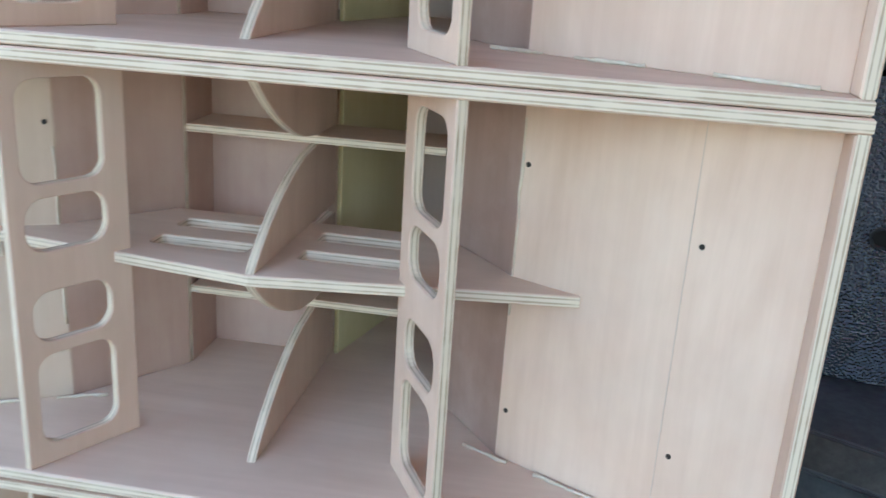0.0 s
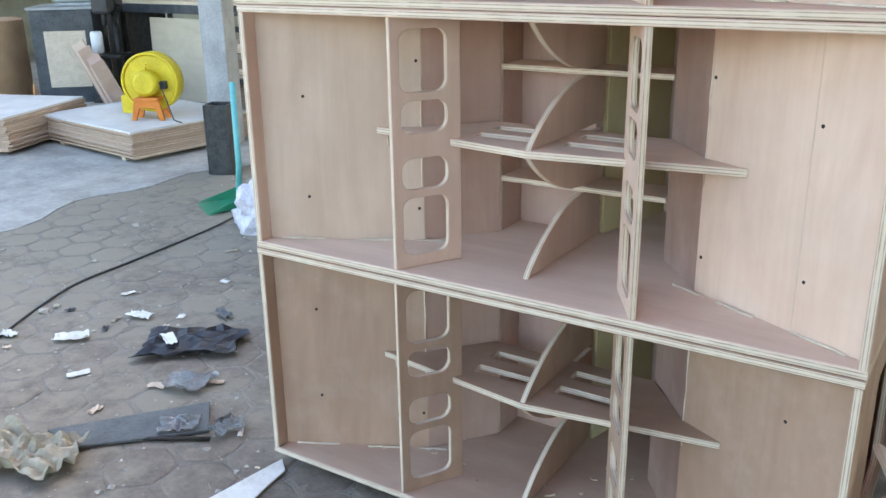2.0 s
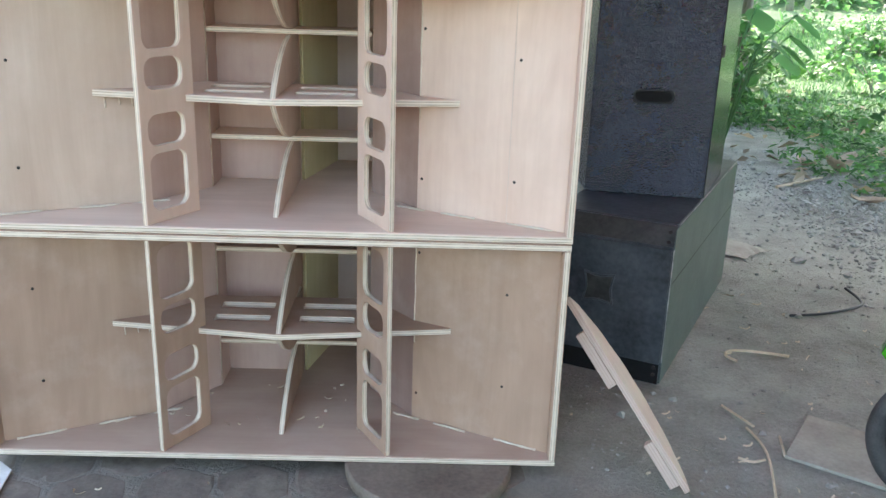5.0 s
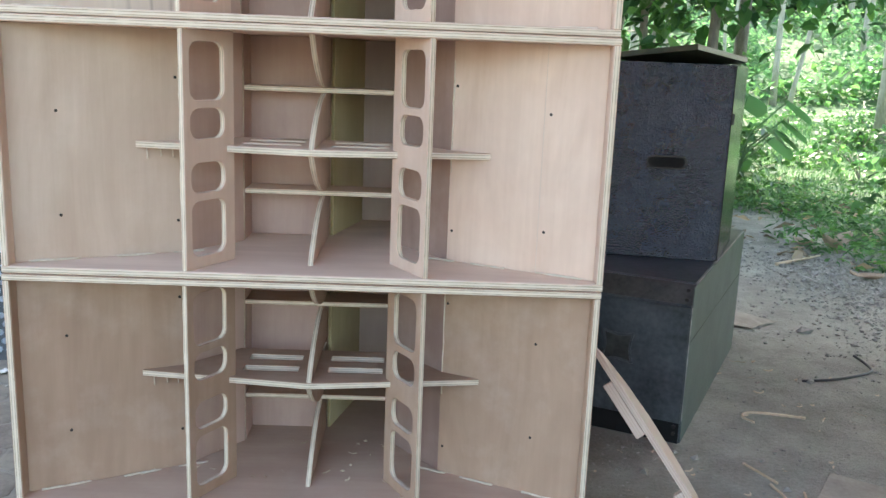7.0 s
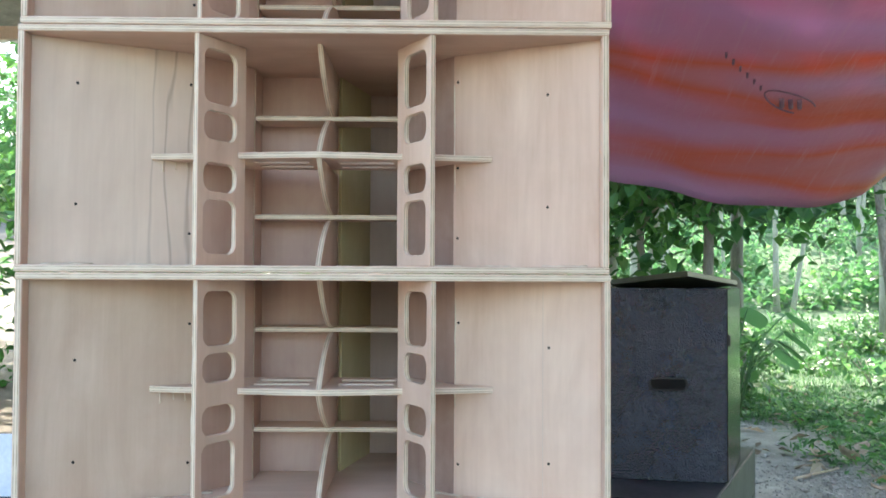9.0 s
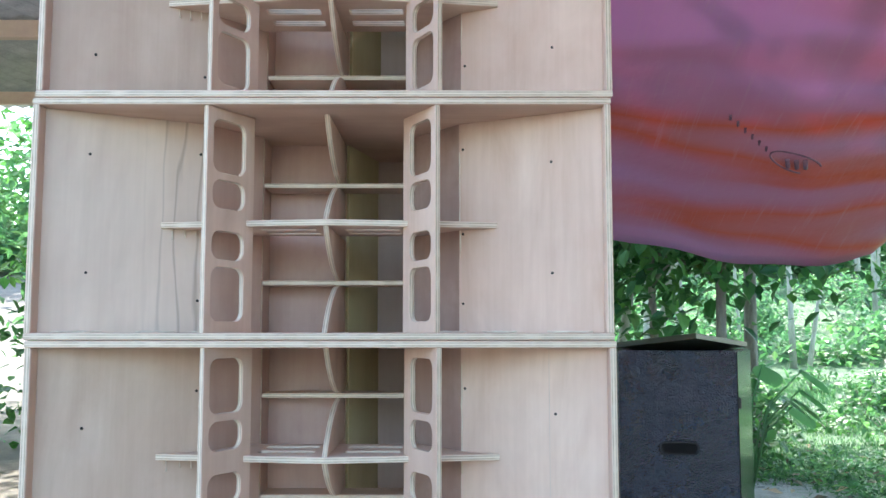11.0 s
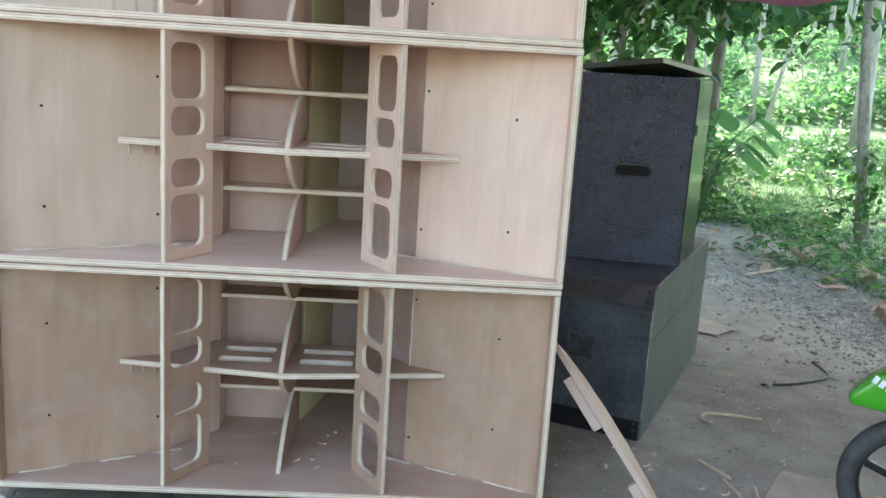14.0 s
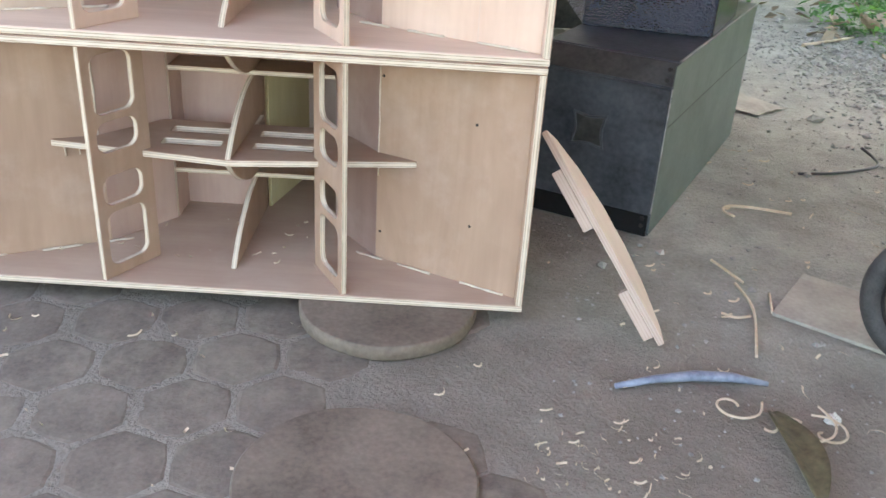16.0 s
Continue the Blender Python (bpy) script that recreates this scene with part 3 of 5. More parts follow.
            p = Vector((q[0], q[1], TH + 0.004))
            pts = [p + d * (ln * i / 6) + Vector((0, rng.normal(0, 0.0016), 0)) for i in range(7)]
            part("glue_bead", tube(pts, [0.002 + 0.0025 * rng.random() for _ in pts], 6), GLUE, cab)
    # bracing shelf with a pointed front and four slots
    out = [(0, 0.122), (0.56, 0.205), (0.562, 0.222), (0.432, 0.283), (0.284, 0.46), (-0.284, 0.46), (-0.432, 0.283), (-0.562, 0.222), (-0.56, 0.205)]
    slots = []
    for s in (-1, 1):
        for y0, y1, x0, x1 in ((0.232, 0.285, 0.05, 0.235), (0.345, 0.40, 0.05, 0.235)):
            slots.append(round_rect(min(s * x0, s * x1), y0, max(s * x0, s * x1), y1, 0.008, 3))
    part("bracing_shelf", plate(out, 0.021, slots, 0.002), PLY_DUSTY if k else wood, cab, m=axes((0, 0, mid), X, Y))
    for s in (-1, 1):
        part("small_shelf", plate(rect(-0.272, 0.482, 0.272, 0.618), 0.017), PLY_DUSTY if k else wood, cab, m=axes((0, 0, mid + s * 0.178), X, Y))
    # centre braces with hollowed front edges
    q, front, backy = 0.178, 0.128, 0.492
    for z0, z1 in ((mid + 0.0105, mid + q - 0.0085), (mid - 0.0105, mid - q + 0.0085), (H - TH - 0.001, mid + q + 0.0085), (TH + 0.001, mid - q - 0.0085)):
        edge = []
        for i in range(15):
            u = i / 14
            y = front + (backy - front) * (0.42 * u + 0.58 * (1 - math.sqrt(max(0, 1 - u * u))))
            edge.append((z0 + (z1 - z0) * u, y))
        outline = edge + [(z1, 0.62), (z0, 0.62)]
        part("centre_brace", plate(outline, 0.018), wood, cab, m=axes((0, 0, 0), Z, Y))
    part("angled_board", plate(rect(0, 0, inner, 0.345), 0.012), PLY_YELLOW, cab, "yellowish plywood board", axes((0.018, 0.622, TH + 0.001), Z, (0.085, 0.33, 0)))
    part("back_panel", plate(rect(0, -HALF + TH, inner, HALF - TH), 0.018), wood, cab, m=axes((0, DEPTH - 0.012, TH + 0.001), Z, X))
    # dribbles of glue under the shelf tip
    for i in range(3):
        x = -0.53 + 0.033 * i + 0.01 * rng.random()
        y = 0.046 + (HALF - TH - abs(x)) * 0.4966 - 0.004
        part("glue_drip", tube([(x, y, mid - 0.012), (x + 0.002, y, mid - 0.03 - 0.02 * rng.random())], [0.002, 0.003], 6), GLUE, cab)
    return cab


for k in range(4):
    horn_cabinet(k)

# supports below the stack
def wooden_disc(x, y, r, h, z, label):
    bm = cylinder(r, h, sides=56, bevel=0.006)
    for v in bm.verts:
        a = math.atan2(v.co.y, v.co.x)
        v.co.xy *= 1 + 0.008 * math.sin(3 * a + x) + 0.006 * math.sin(7 * a)
    return tagged(part("wooden_disc", bm, DISC_WOOD, m=Matrix.Translation((x, y, z))), label, "disc", "round wooden discs")


wooden_disc(0.53, 0.04, 0.275, 0.047, 0.002, "dusty round wooden disc under the cabinet stack")
wooden_disc(0.52, -0.76, 0.285, 0.02, 0.004, "dusty round wooden disc lying on the pavers")
for x in (-0.66, 0.62):
    tagged(part("timber_batten", box(0.08, 0.7, 0.047, (0, 0, 0.0235), 0.004), RAW_WOOD, m=Matrix.Translation((x, 0.6, 0.002))),
           "rough timber batten under the cabinets", "batten", "battens under the stack")


# ---- the black loudspeakers ----
def subwoofer():
    run = Vector((0.655, 1.28, 0)).normalized()
    d = Vector((run.y, -run.x, 0))
    w, depth, h = 0.5, 1.44, 0.66
    corner = Vector((1.455, 0.70, 0.002)) - d * w
    m = axes(corner, d, run)
    sub = empty("subwoofer_case", m, "large worn black loudspeaker case standing on the earth", "loudspeaker")
    bm = bmesh.new()
    prof = [(0, 0), (0, 0.575), (0.012, 0.578), (0.05, h - 0.012), (0.062, h), (depth, h), (depth, 0)]
    rings = [[bm.verts.new((x, y, z)) for y, z in prof] for x in (0, w)]
    for i in range(len(prof)):
        j = (i + 1) % len(prof)
        bm.faces.new((rings[0][i], rings[0][j], rings[1][j], rings[1][i]))
    bm.faces.new(rings[0][::-1])
    bm.faces.new(rings[1])
    bmesh.ops.recalc_face_normals(bm, faces=bm.faces)
    bmesh.ops.bevel(bm, geom=list(bm.edges), offset=0.005, segments=2, affect="EDGES")
    part("body", bm, BLACK_WORN, sub)
    # pinched square grip with a raised lip; a darker flat plate gives the hollow's shade
    def pinched(r, n=9):
        out = []
        for k in range(4):
            a, b = radians(45 + 90 * k), radians(135 + 90 * k)
            p, q = Vector((math.cos(a), math.sin(a))) * r, Vector((math.cos(b), math.sin(b))) * r
            for i in range(n):
                u = i / n
                out.append(tuple(p.lerp(q, u) * (1 - 0.17 * math.sin(math.pi * u))))
        return out
    cup = part("handle_cup", plate(pinched(0.094), 0.008, (pinched(0.078),), 0.002), BLACK_WORN, sub, m=axes((0.22, -0.003, 0.37), (1, 0, 0), (0, 0, 1)))
    part("recess", plate(pinched(0.080), 0.003), BLACK_EDGE, cup)
    part("base_strip", box(w - 0.01, 0.006, 0.085, (w / 2, -0.002, 0.047), 0.003), MATTE_BLACK, sub, "black base strip")
    part("top_strip", box(w - 0.004, 0.085, 0.006, (0, 0, 0), 0.002), BLACK_EDGE, sub, "scuffed dark strip", axes((w / 2, 0.030, 0.618), (1, 0, 0), (0, 0.038, 0.07)))
    for z, y in ((0.075, -0.004), (0.045, -0.004), (0.60, 0.016), (0.635, 0.034)):
        for x in (0.025, w - 0.025):
            part("bolt", cylinder(0.008, 0.006, sides=10), SCREW, sub, m=axes((x, y, z), (1, 0, 0), (0, 0, 1)))
    # Foliage mirrored in the black side is given as a green-black base colour
    side = part("side_panel", box(0.004, depth - 0.012, h - 0.012, (w + 0.0015, depth / 2, h / 2), 0.0015), GREEN_REFLECT, sub, "black side panel coloured with its green reflection")
    for pts in ([(w + 0.002, 0.06, h), (w + 0.002, depth, h)], [(w + 0.002, 0.0, 0.1), (w + 0.002, 0.0, 0.574)]):
        n = 24
        run_pts = [Vector(pts[0]).lerp(Vector(pts[1]), i / n) for i in range(n + 1)]
        part("worn_edge", tube(run_pts, [0.0008 + 0.0022 * rng.random() for _ in run_pts], 6), CONCRETE, side, "edge worn to pale grey")
    part("side_seam", box(0.002, depth - 0.05, 0.004, (w + 0.0035, depth / 2, 0.43)), BLACK_EDGE, side)
    return sub


subwoofer()


def loudspeaker():
    f = Vector((1.686 - 1.195, 1.155 - 1.255, 0))
    w, h, dp, splay = f.length, 0.848, 0.50, 0.12
    m = axes((1.195, 1.255, 0.664), f, (-f.y, f.x, 0))
    sp = empty("loudspeaker", m, "black textured loudspeaker standing on a larger case", "loudspeaker")
    bm = bmesh.new()
    base = [(0, 0), (w, 0), (w + splay, dp), (-splay, dp)]
    lo = [bm.verts.new((x, y, 0)) for x, y in base]
    hi = [bm.verts.new((x, y, h)) for x, y in base]
    for i in range(4):
        j = (i + 1) % 4
        bm.faces.new((lo[i], lo[j], hi[j], hi[i]))
    bm.faces.new(lo[::-1])
    bm.faces.new(hi)
    bmesh.ops.recalc_face_normals(bm, faces=bm.faces)
    bmesh.ops.bevel(bm, geom=list(bm.edges), offset=0.006, segments=2, affect="EDGES")
    part("body", bm, BLACK_TEX, sp)
    bm = plate(round_rect(-0.085, -0.03, 0.085, 0.03, 0.026), 0.01, (round_rect(-0.076, -0.021, 0.076, 0.021, 0.02),))
    grip = part("grip_slot", bm, BLACK_GLOSS, sp, m=axes((0.255, -0.003, 0.425), (1, 0, 0), (0, 0, 1)))
    # Flat matte black plate in place of the slot's shaded depth
    part("slot_floor", plate(round_rect(-0.078, -0.023, 0.078, 0.023, 0.02), 0.003), MATTE_BLACK, grip)
    part("side_panel", plate(rect(0.004, 0.004, math.hypot(dp, splay) - 0.004, h - 0.004), 0.004), BLACK_GLOSS, sp, "glossy black side",
         axes((w + 0.0035, 0.0, 0.0), (splay, dp, 0), (0, 0, 1)))
    part("cable_clip", box(0.02, 0.012, 0.05, (w + 0.012, 0.04, 0.62), 0.004), DARK_STEEL, sp)
    return sp


loudspeaker()
# The olive base colour holds the green that the dark board reflects
tagged(part("loose_board", plate(rect(0, 0, 0.49, 0.40), 0.024, (), 0.002), OLIVE_REFLECT,
            m=axes((1.485, 1.05, 1.578), (0.40, 0.42, -0.05), (-0.30, 0.28, -0.045))),
       "dark painted board lying on the loudspeaker", "board")

# ---- leaning offcut ----
def leaning_offcut():
    a, c = Vector((1.353, -0.10, 0.03)), Vector((0.967, 0.17, 0.575))
    run = c - a
    ob = empty("leaning_offcut", axes(a, run, (0.322, 0.92, -0.223)), "curved plywood offcut with blocks leaning against the cabinets", "offcut")
    L = run.length
    far = [(i / 20 * L, 0.004 + 0.17 * max(0.0, 1 - (i / 10 - 1) ** 2) ** 0.8 + 0.004 * math.sin(i * 1.7)) for i in range(1, 20)]
    part("strip", plate([(0, 0), (L, 0)] + far[::-1], 0.02), PLY_OFFCUT, ob)
    for x0, x1 in ((0.03, 0.19), (0.40, 0.60)):
        part("block", box(x1 - x0, 0.05, 0.032, ((x0 + x1) / 2, 0.026, 0.027), 0.003), PLY_OFFCUT, ob)
    for x, y in ((0.22, 0.12), (0.30, 0.16), (0.52, 0.10), (0.58, 0.13), (0.40, 0.22)):
        part("knot", box(0.05, 0.007, 0.002, (x, y, 0.0105), 0.0008), SCREW, ob, "dark knot hole")
    return ob


leaning_offcut()

# ---- tarpaulin ----
def tarpaulin():
    bm = bmesh.new()
    nx, ny = 70, 84
    rows = []
    for j in range(ny + 1):
        row = []
        for i in range(nx + 1):
            u, v = i / nx, j / ny
            x = -0.2 + 5.2 * u
            # The front part, out of view, is lengthened to keep sky light off the stack
            y = -5.2 + 8.4 * v
            over = max(0.0, -1.0 - y)
            v = max(0.0, (y + 1.0) / 4.2)
            sag = math.exp(-((x - 2.65) / 0.95) ** 2)
            z = 3.75 - 1.42 * v ** 1.25 - 0.32 * sag * v ** 2 + 0.10 * math.sin(3.1 * x + 2 * y) * v * (1 - 0.5 * v) * 0.5
            z += 0.03 * math.sin(9 * x - 5 * y) * v * 0.4
            z += 0.06 * over
            if x > 3.3:
                z += 0.30 * min(1, (x - 3.3) / 0.5) * v
            row.append(bm.verts.new((x, y, z)))
        rows.append(row)
    # the far edge folds back up
    fold = [bm.verts.new((v.co.x, v.co.y + 0.18 + 0.05 * math.sin(4 * v.co.x), v.co.z + 0.22)) for v in rows[-1]]
    rows.append(fold)
    for a, c in zip(rows, rows[1:]):
        for i in range(nx):
            bm.faces.new((a[i], a[i + 1], c[i + 1], c[i])).smooth = True
    ob = part("tarpaulin", bm, TARP)
    so = ob.modifiers.new("thickness", "SOLIDIFY")
    so.thickness = 0.003
    return tagged(ob, "sagging red and violet tarpaulin hung as an awning", "tarpaulin")


awning = tarpaulin()


def tarp_height(x, y):
    v = (y + 1.0) / 4.2
    sag = math.exp(-((x - 2.65) / 0.95) ** 2)
    z = 3.75 - 1.42 * v ** 1.25 - 0.32 * sag * v ** 2 + 0.10 * math.sin(3.1 * x + 2 * y) * v * (1 - 0.5 * v) * 0.5
    return z + 0.03 * math.sin(9 * x - 5 * y) * v * 0.4


# faded maker's print on the sheet: an oval stroke and plain bars
def print_stroke(points, r):
    part("print", tube([(x, y, tarp_height(x, y) - 0.004) for x, y in points], r, 6), TARP_INK, awning)


LX, LY = 2.4, 2.2
print_stroke([(LX + 0.16 * math.cos(a), LY - 0.07 * math.sin(a) + 0.05 * math.cos(a)) for a in [0.3 + 0.25 * i for i in range(20)]], 0.006)
for i in range(3):
    print_stroke([(LX - 0.06 + 0.05 * i, LY - 0.03), (LX - 0.03 + 0.05 * i, LY + 0.04)], 0.014)
for i in range(6):
    print_stroke([(LX - 0.2 - 0.05 * i, LY - 0.1 - 0.035 * i), (LX - 0.19 - 0.05 * i, LY - 0.065 - 0.035 * i)], 0.007)

# ---- scooter ----
def scooter():
    f = Vector((-0.88, 0.47, 0)).normalized()
    m = axes((2.13, -0.135, 0.004), -f, Vector((0, 0, 1)).cross(-f))
    sc = empty("motor_scooter", m, "bright green motor scooter parked on bare earth", "scooter")
    R = 0.236

    def wheel(x):
        wm = Matrix.Translation((x, 0, R)) @ pose(0, 0, 0, 90, 0, 0)
        w = part("wheel", torus(R - 0.062, 0.010, n=44, k=8, squash=2.4), ALLOY_BLACK, sc, "black alloy wheel", wm)
        part("tyre", torus(R - 0.033, 0.033, n=56, k=14, squash=1.15), RUBBER, w)
        part("hub", cylinder(0.032, 0.09, (0, 0, -0.045), 20, 0.004), ALLOY_BLACK, w)
        for i in range(5):
            a = 2 * math.pi * i / 5 + 0.3
            part("spoke", box(0.135, 0.026, 0.018, (0.095, 0, 0), 0.004), ALLOY_BLACK, w, m=pose(0, 0, 0, 0, 0, math.degrees(a)))
        hol = [[(0.066 * math.cos(t + s * 0.08) + 0.006 * math.cos(q), 0.066 * math.sin(t + s * 0.08) + 0.006 * math.sin(q)) for q in [j * math.pi / 3 for j in range(6)]] for s in (0,) for t in [i * math.pi / 6 for i in range(12)]]
        ring = [(0.084 * math.cos(2 * math.pi * i / 40), 0.084 * math.sin(2 * math.pi * i / 40)) for i in range(40)]
        part("brake_disc", plate(ring, 0.004, hol, 0), RUST, w, m=Matrix.Translation((0, 0, 0.05)))
        return w

    wheel(0)
    wheel(1.19)
    # side profiles given full width: mudguard, apron, lower shield, inner shield
    def profile(name, outline, half, mat, label="", round_by=0.018):
        bm = plate(outline, 2 * half, (), 0)
        bmesh.ops.bevel(bm, geom=[e for e in bm.edges if abs(e.verts[0].co.z - e.verts[1].co.z) < 1e-6], offset=round_by, segments=3, affect="EDGES", profile=0.5)
        for v in bm.verts:
            v.co.z *= max(0.45, min(1.0, 0.62 + 1.6 * (v.co.x + 0.2)))
        for fc in bm.faces:
            fc.smooth = True
        return part(name, bm, mat, sc, label, axes((0, 0, 0), (1, 0, 0), (0, 0, 1)))

    mud = profile("front_mudguard", [(-0.236, 0.505), (-0.222, 0.488), (-0.168, 0.486), (-0.03, 0.486), (0.03, 0.43), (0.085, 0.375), (0.11, 0.42), (0.10, 0.60), (0.0, 0.68), (-0.062, 0.652), (-0.13, 0.62), (-0.182, 0.576), (-0.225, 0.53)], 0.085, GREEN_PAINT)
    profile("apron", [(-0.062, 0.66), (-0.064, 0.717), (-0.036, 0.773), (-0.022, 0.85), (0.007, 0.905), (0.153, 1.027), (0.20, 1.0), (0.05, 0.86), (0.02, 0.76), (0.06, 0.55), (0.02, 0.54)], 0.12, GREEN_PAINT, "", 0.01)
    profile("lower_shield", [(-0.026, 0.745), (0.034, 0.54), (0.075, 0.39), (0.124, 0.262), (0.36, 0.25), (0.34, 0.45), (0.20, 0.62), (0.05, 0.74), (0.0, 0.78)], 0.15, mottled("grey_plastic", (0.09, 0.10, 0.12), (0.15, 0.16, 0.19), 6, 0.4), "grey plastic shield", 0.012)
    profile("inner_shield", [(0.0, 0.79), (0.03, 0.87), (0.19, 0.99), (0.36, 0.97), (0.36, 0.60), (0.22, 0.60), (0.07, 0.68)], 0.14, DARK_PLASTIC, "", 0.014)
    for i in range(5):
        part("sticker_mark", box(0.016, 0.003, 0.026, (0, 0, 0), 0.001), WHITE_INK, mud, m=Matrix.Translation((-0.165 + 0.021 * i, 0.592 - 0.010 * i, 0.0)) @ axes((0, 0, 0.0665 + 0.0035 * i), (1, -0.5, 0), (0, 0, -1)))
    for s in (-1, 1):
        part("fork_leg", tube([(0.0, s * 0.062, R), (0.10, s * 0.062, 0.52)], 0.016, 12), ALLOY_BLACK, sc)
    part("brake_caliper", box(0.05, 0.035, 0.09, (0.075, -0.06, R + 0.02), 0.008), RUST, sc)
    part("headlight", box(0.05, 0.18, 0.09, (0.13, 0, 1.05), 0.02), DARK_PLASTIC, sc)
    part("handlebar", tube([(0.2, -0.32, 1.06), (0.19, -0.1, 1.07), (0.19, 0.1, 1.07), (0.2, 0.32, 1.06)], 0.014, 10), DARK_PLASTIC, sc)
    part("floorboard", box(0.36, 0.24, 0.05, (0.46, 0, 0.27), 0.015), DARK_PLASTIC, sc)
    bm = bmesh.new()
    rr = []
    for i in range(9):
        u = i / 8
        x = 0.62 + 0.85 * u
        top, bot, wd = 0.66 + 0.10 * u, 0.24 + 0.40 * u ** 1.3, 0.13 - 0.07 * u
        rr.append([bm.verts.new((x, wd * math.cos(t), (top + bot) / 2 + (top - bot) / 2 * math.sin(t))) for t in [2 * math.pi * j / 14 for j in range(14)]])
    for a, c in zip(rr, rr[1:]):
        for i in range(14):
            bm.faces.new((a[i], a[(i + 1) % 14], c[(i + 1) % 14], c[i])).smooth = True
    bm.faces.new(rr[0][::-1])
    bm.faces.new(rr[-1])
    part("rear_body", bm, GREEN_PAINT, sc)
    part("seat", box(0.66, 0.22, 0.09, (0.98, 0, 0.74), 0.035), DARK_PLASTIC, sc)
    part("engine", box(0.5, 0.14, 0.14, (0.95, 0, 0.26), 0.03), DARK_STEEL, sc)
    part("kick_stand", tube([(0.62, -0.1, 0.22), (0.66, -0.22, 0.005)], 0.01, 8), DARK_STEEL, sc)
    return sc


scooter()

# ---- workshop side ----
def stack_of_sheets(at, rz, sx, sy, n, th, label):
    st = empty("sheet_stack", Matrix.Translation(at) @ pose(0, 0, 0, 0, 0, rz), label, "plywood sheets", "stacks of sheets")
    z = 0.05
    for x in (-sx * 0.35, sx * 0.35):
        part("bearer", box(0.06, sy * 0.95, 0.05, (x, 0, 0.025), 0.003), RAW_WOOD, st)
    for i in range(n):
        dx, dy = rng.normal(0, 0.012), rng.normal(0, 0.012)
        # The top sheet's white stands for the strong side light falling on it
        part("sheet", plate(rect(-sx / 2 + dx, -sy / 2 + dy, sx / 2 + dx, sy / 2 + dy), th - 0.001, (), 0.001), LIT_SHEET if i == n - 1 else PLY_SHEET, st, m=Matrix.Translation((0, 0, z + th / 2)))
        z += th
    return st


stack_of_sheets((-5.72, 3.5, 0.0), -7, 1.5, 1.25, 13, 0.018, "stack of plywood sheets with the blower on it")
stack_of_sheets((-7.2, 2.75, 0.0), 20, 1.5, 1.2, 16, 0.019, "stack of pale plywood sheets on bearers")


def blower(at, rz):
    b = empty("blower", Matrix.Translation(at) @ pose(0, 0, 0, 0, 0, rz), "yellow centrifugal blower on an orange foot", "blower")
    cm = Matrix.Translation((0, 0, 0.32)) @ pose(0, 0, 0, 90, 0, 0)
    bm = cylinder(0.26, 0.17, (0, 0, -0.085), 48, 0.03)
    h = part("housing", bm, YELLOW_PAINT, b, m=cm)
    part("rim", torus(0.25, 0.014, n=48, k=8), YELLOW_PAINT, h, m=Matrix.Translation((0, 0, 0.085)))
    part("motor", cylinder(0.115, 0.14, (0, 0, 0.08), 28, 0.03), YELLOW_PAINT, h)
    part("terminal_box", box(0.07, 0.07, 0.05, (0.13, -0.02, 0.11), 0.01), DARK_PLASTIC, h)
    part("outlet", box(0.14, 0.15, 0.16, (-0.22, 0, 0.12), 0.01), YELLOW_PAINT, b)
    part("lifting_eye", torus(0.022, 0.005, n=18, k=8), YELLOW_PAINT, b, m=Matrix.Translation((0, -0.13, 0.46)) @ pose(0, 0, 0, 90, 0, 90))
    outline = [(-0.15, 0), (-0.11, 0), (-0.07, 0.11), (0.07, 0.11), (0.11, 0), (0.15, 0), (0.11, 0.19), (-0.11, 0.19)]
    for y in (-0.2, -0.06):
        part("foot", plate(outline, 0.03), ORANGE_PAINT, b, m=axes((0, y, 0), (1, 0, 0), (0, 0, 1)))
    part("saddle", box(0.22, 0.2, 0.03, (0, -0.13, 0.185), 0.008), ORANGE_PAINT, b)
    part("cord", tube([(0.13, -0.2, 0.34), (0.2, -0.26, 0.2), (0.27, -0.3, 0.02), (0.36, -0.36, 0.01)], 0.006, 8), DARK_PLASTIC, b)
    return b


blower((-5.44, 3.40, 0.286), 28)

# pillar, dark box, dustpan, sack
tagged(part("pillar", box(0.23, 0.23, 3.6, (0, 0, 1.8), 0.012), CONCRETE, m=Matrix.Translation((-4.96, 3.78, 0)) @ pose(0, 0, 0, 0, 0, 20)), "grey concrete pillar of the open workshop", "pillar", kind="structure")


def open_box(at, rz, sx, sy, sz, mat, name, label, category):
    b = empty(name, Matrix.Translation(at) @ pose(0, 0, 0, 0, 0, rz), label, category)
    t = 0.02
    for s in (-1, 1):
        part("side", box(t, sy, sz, (s * (sx / 2 - t / 2), 0, sz / 2), 0.002), mat, b)
        part("front", box(sx - 2 * t - 0.002, t, sz, (0, s * (sy / 2 - t / 2), sz / 2), 0.002), mat, b)
    part("floor", box(sx - 2 * t - 0.004, sy - 2 * t - 0.004, t, (0, 0, t / 2 + 0.001)), mat, b)
    return b


open_box((-4.2, 3.0, 0), 25, 0.20, 0.2, 0.56, BLACK_EDGE, "dark_wooden_box", "tall narrow dark box beside the pillar", "box")


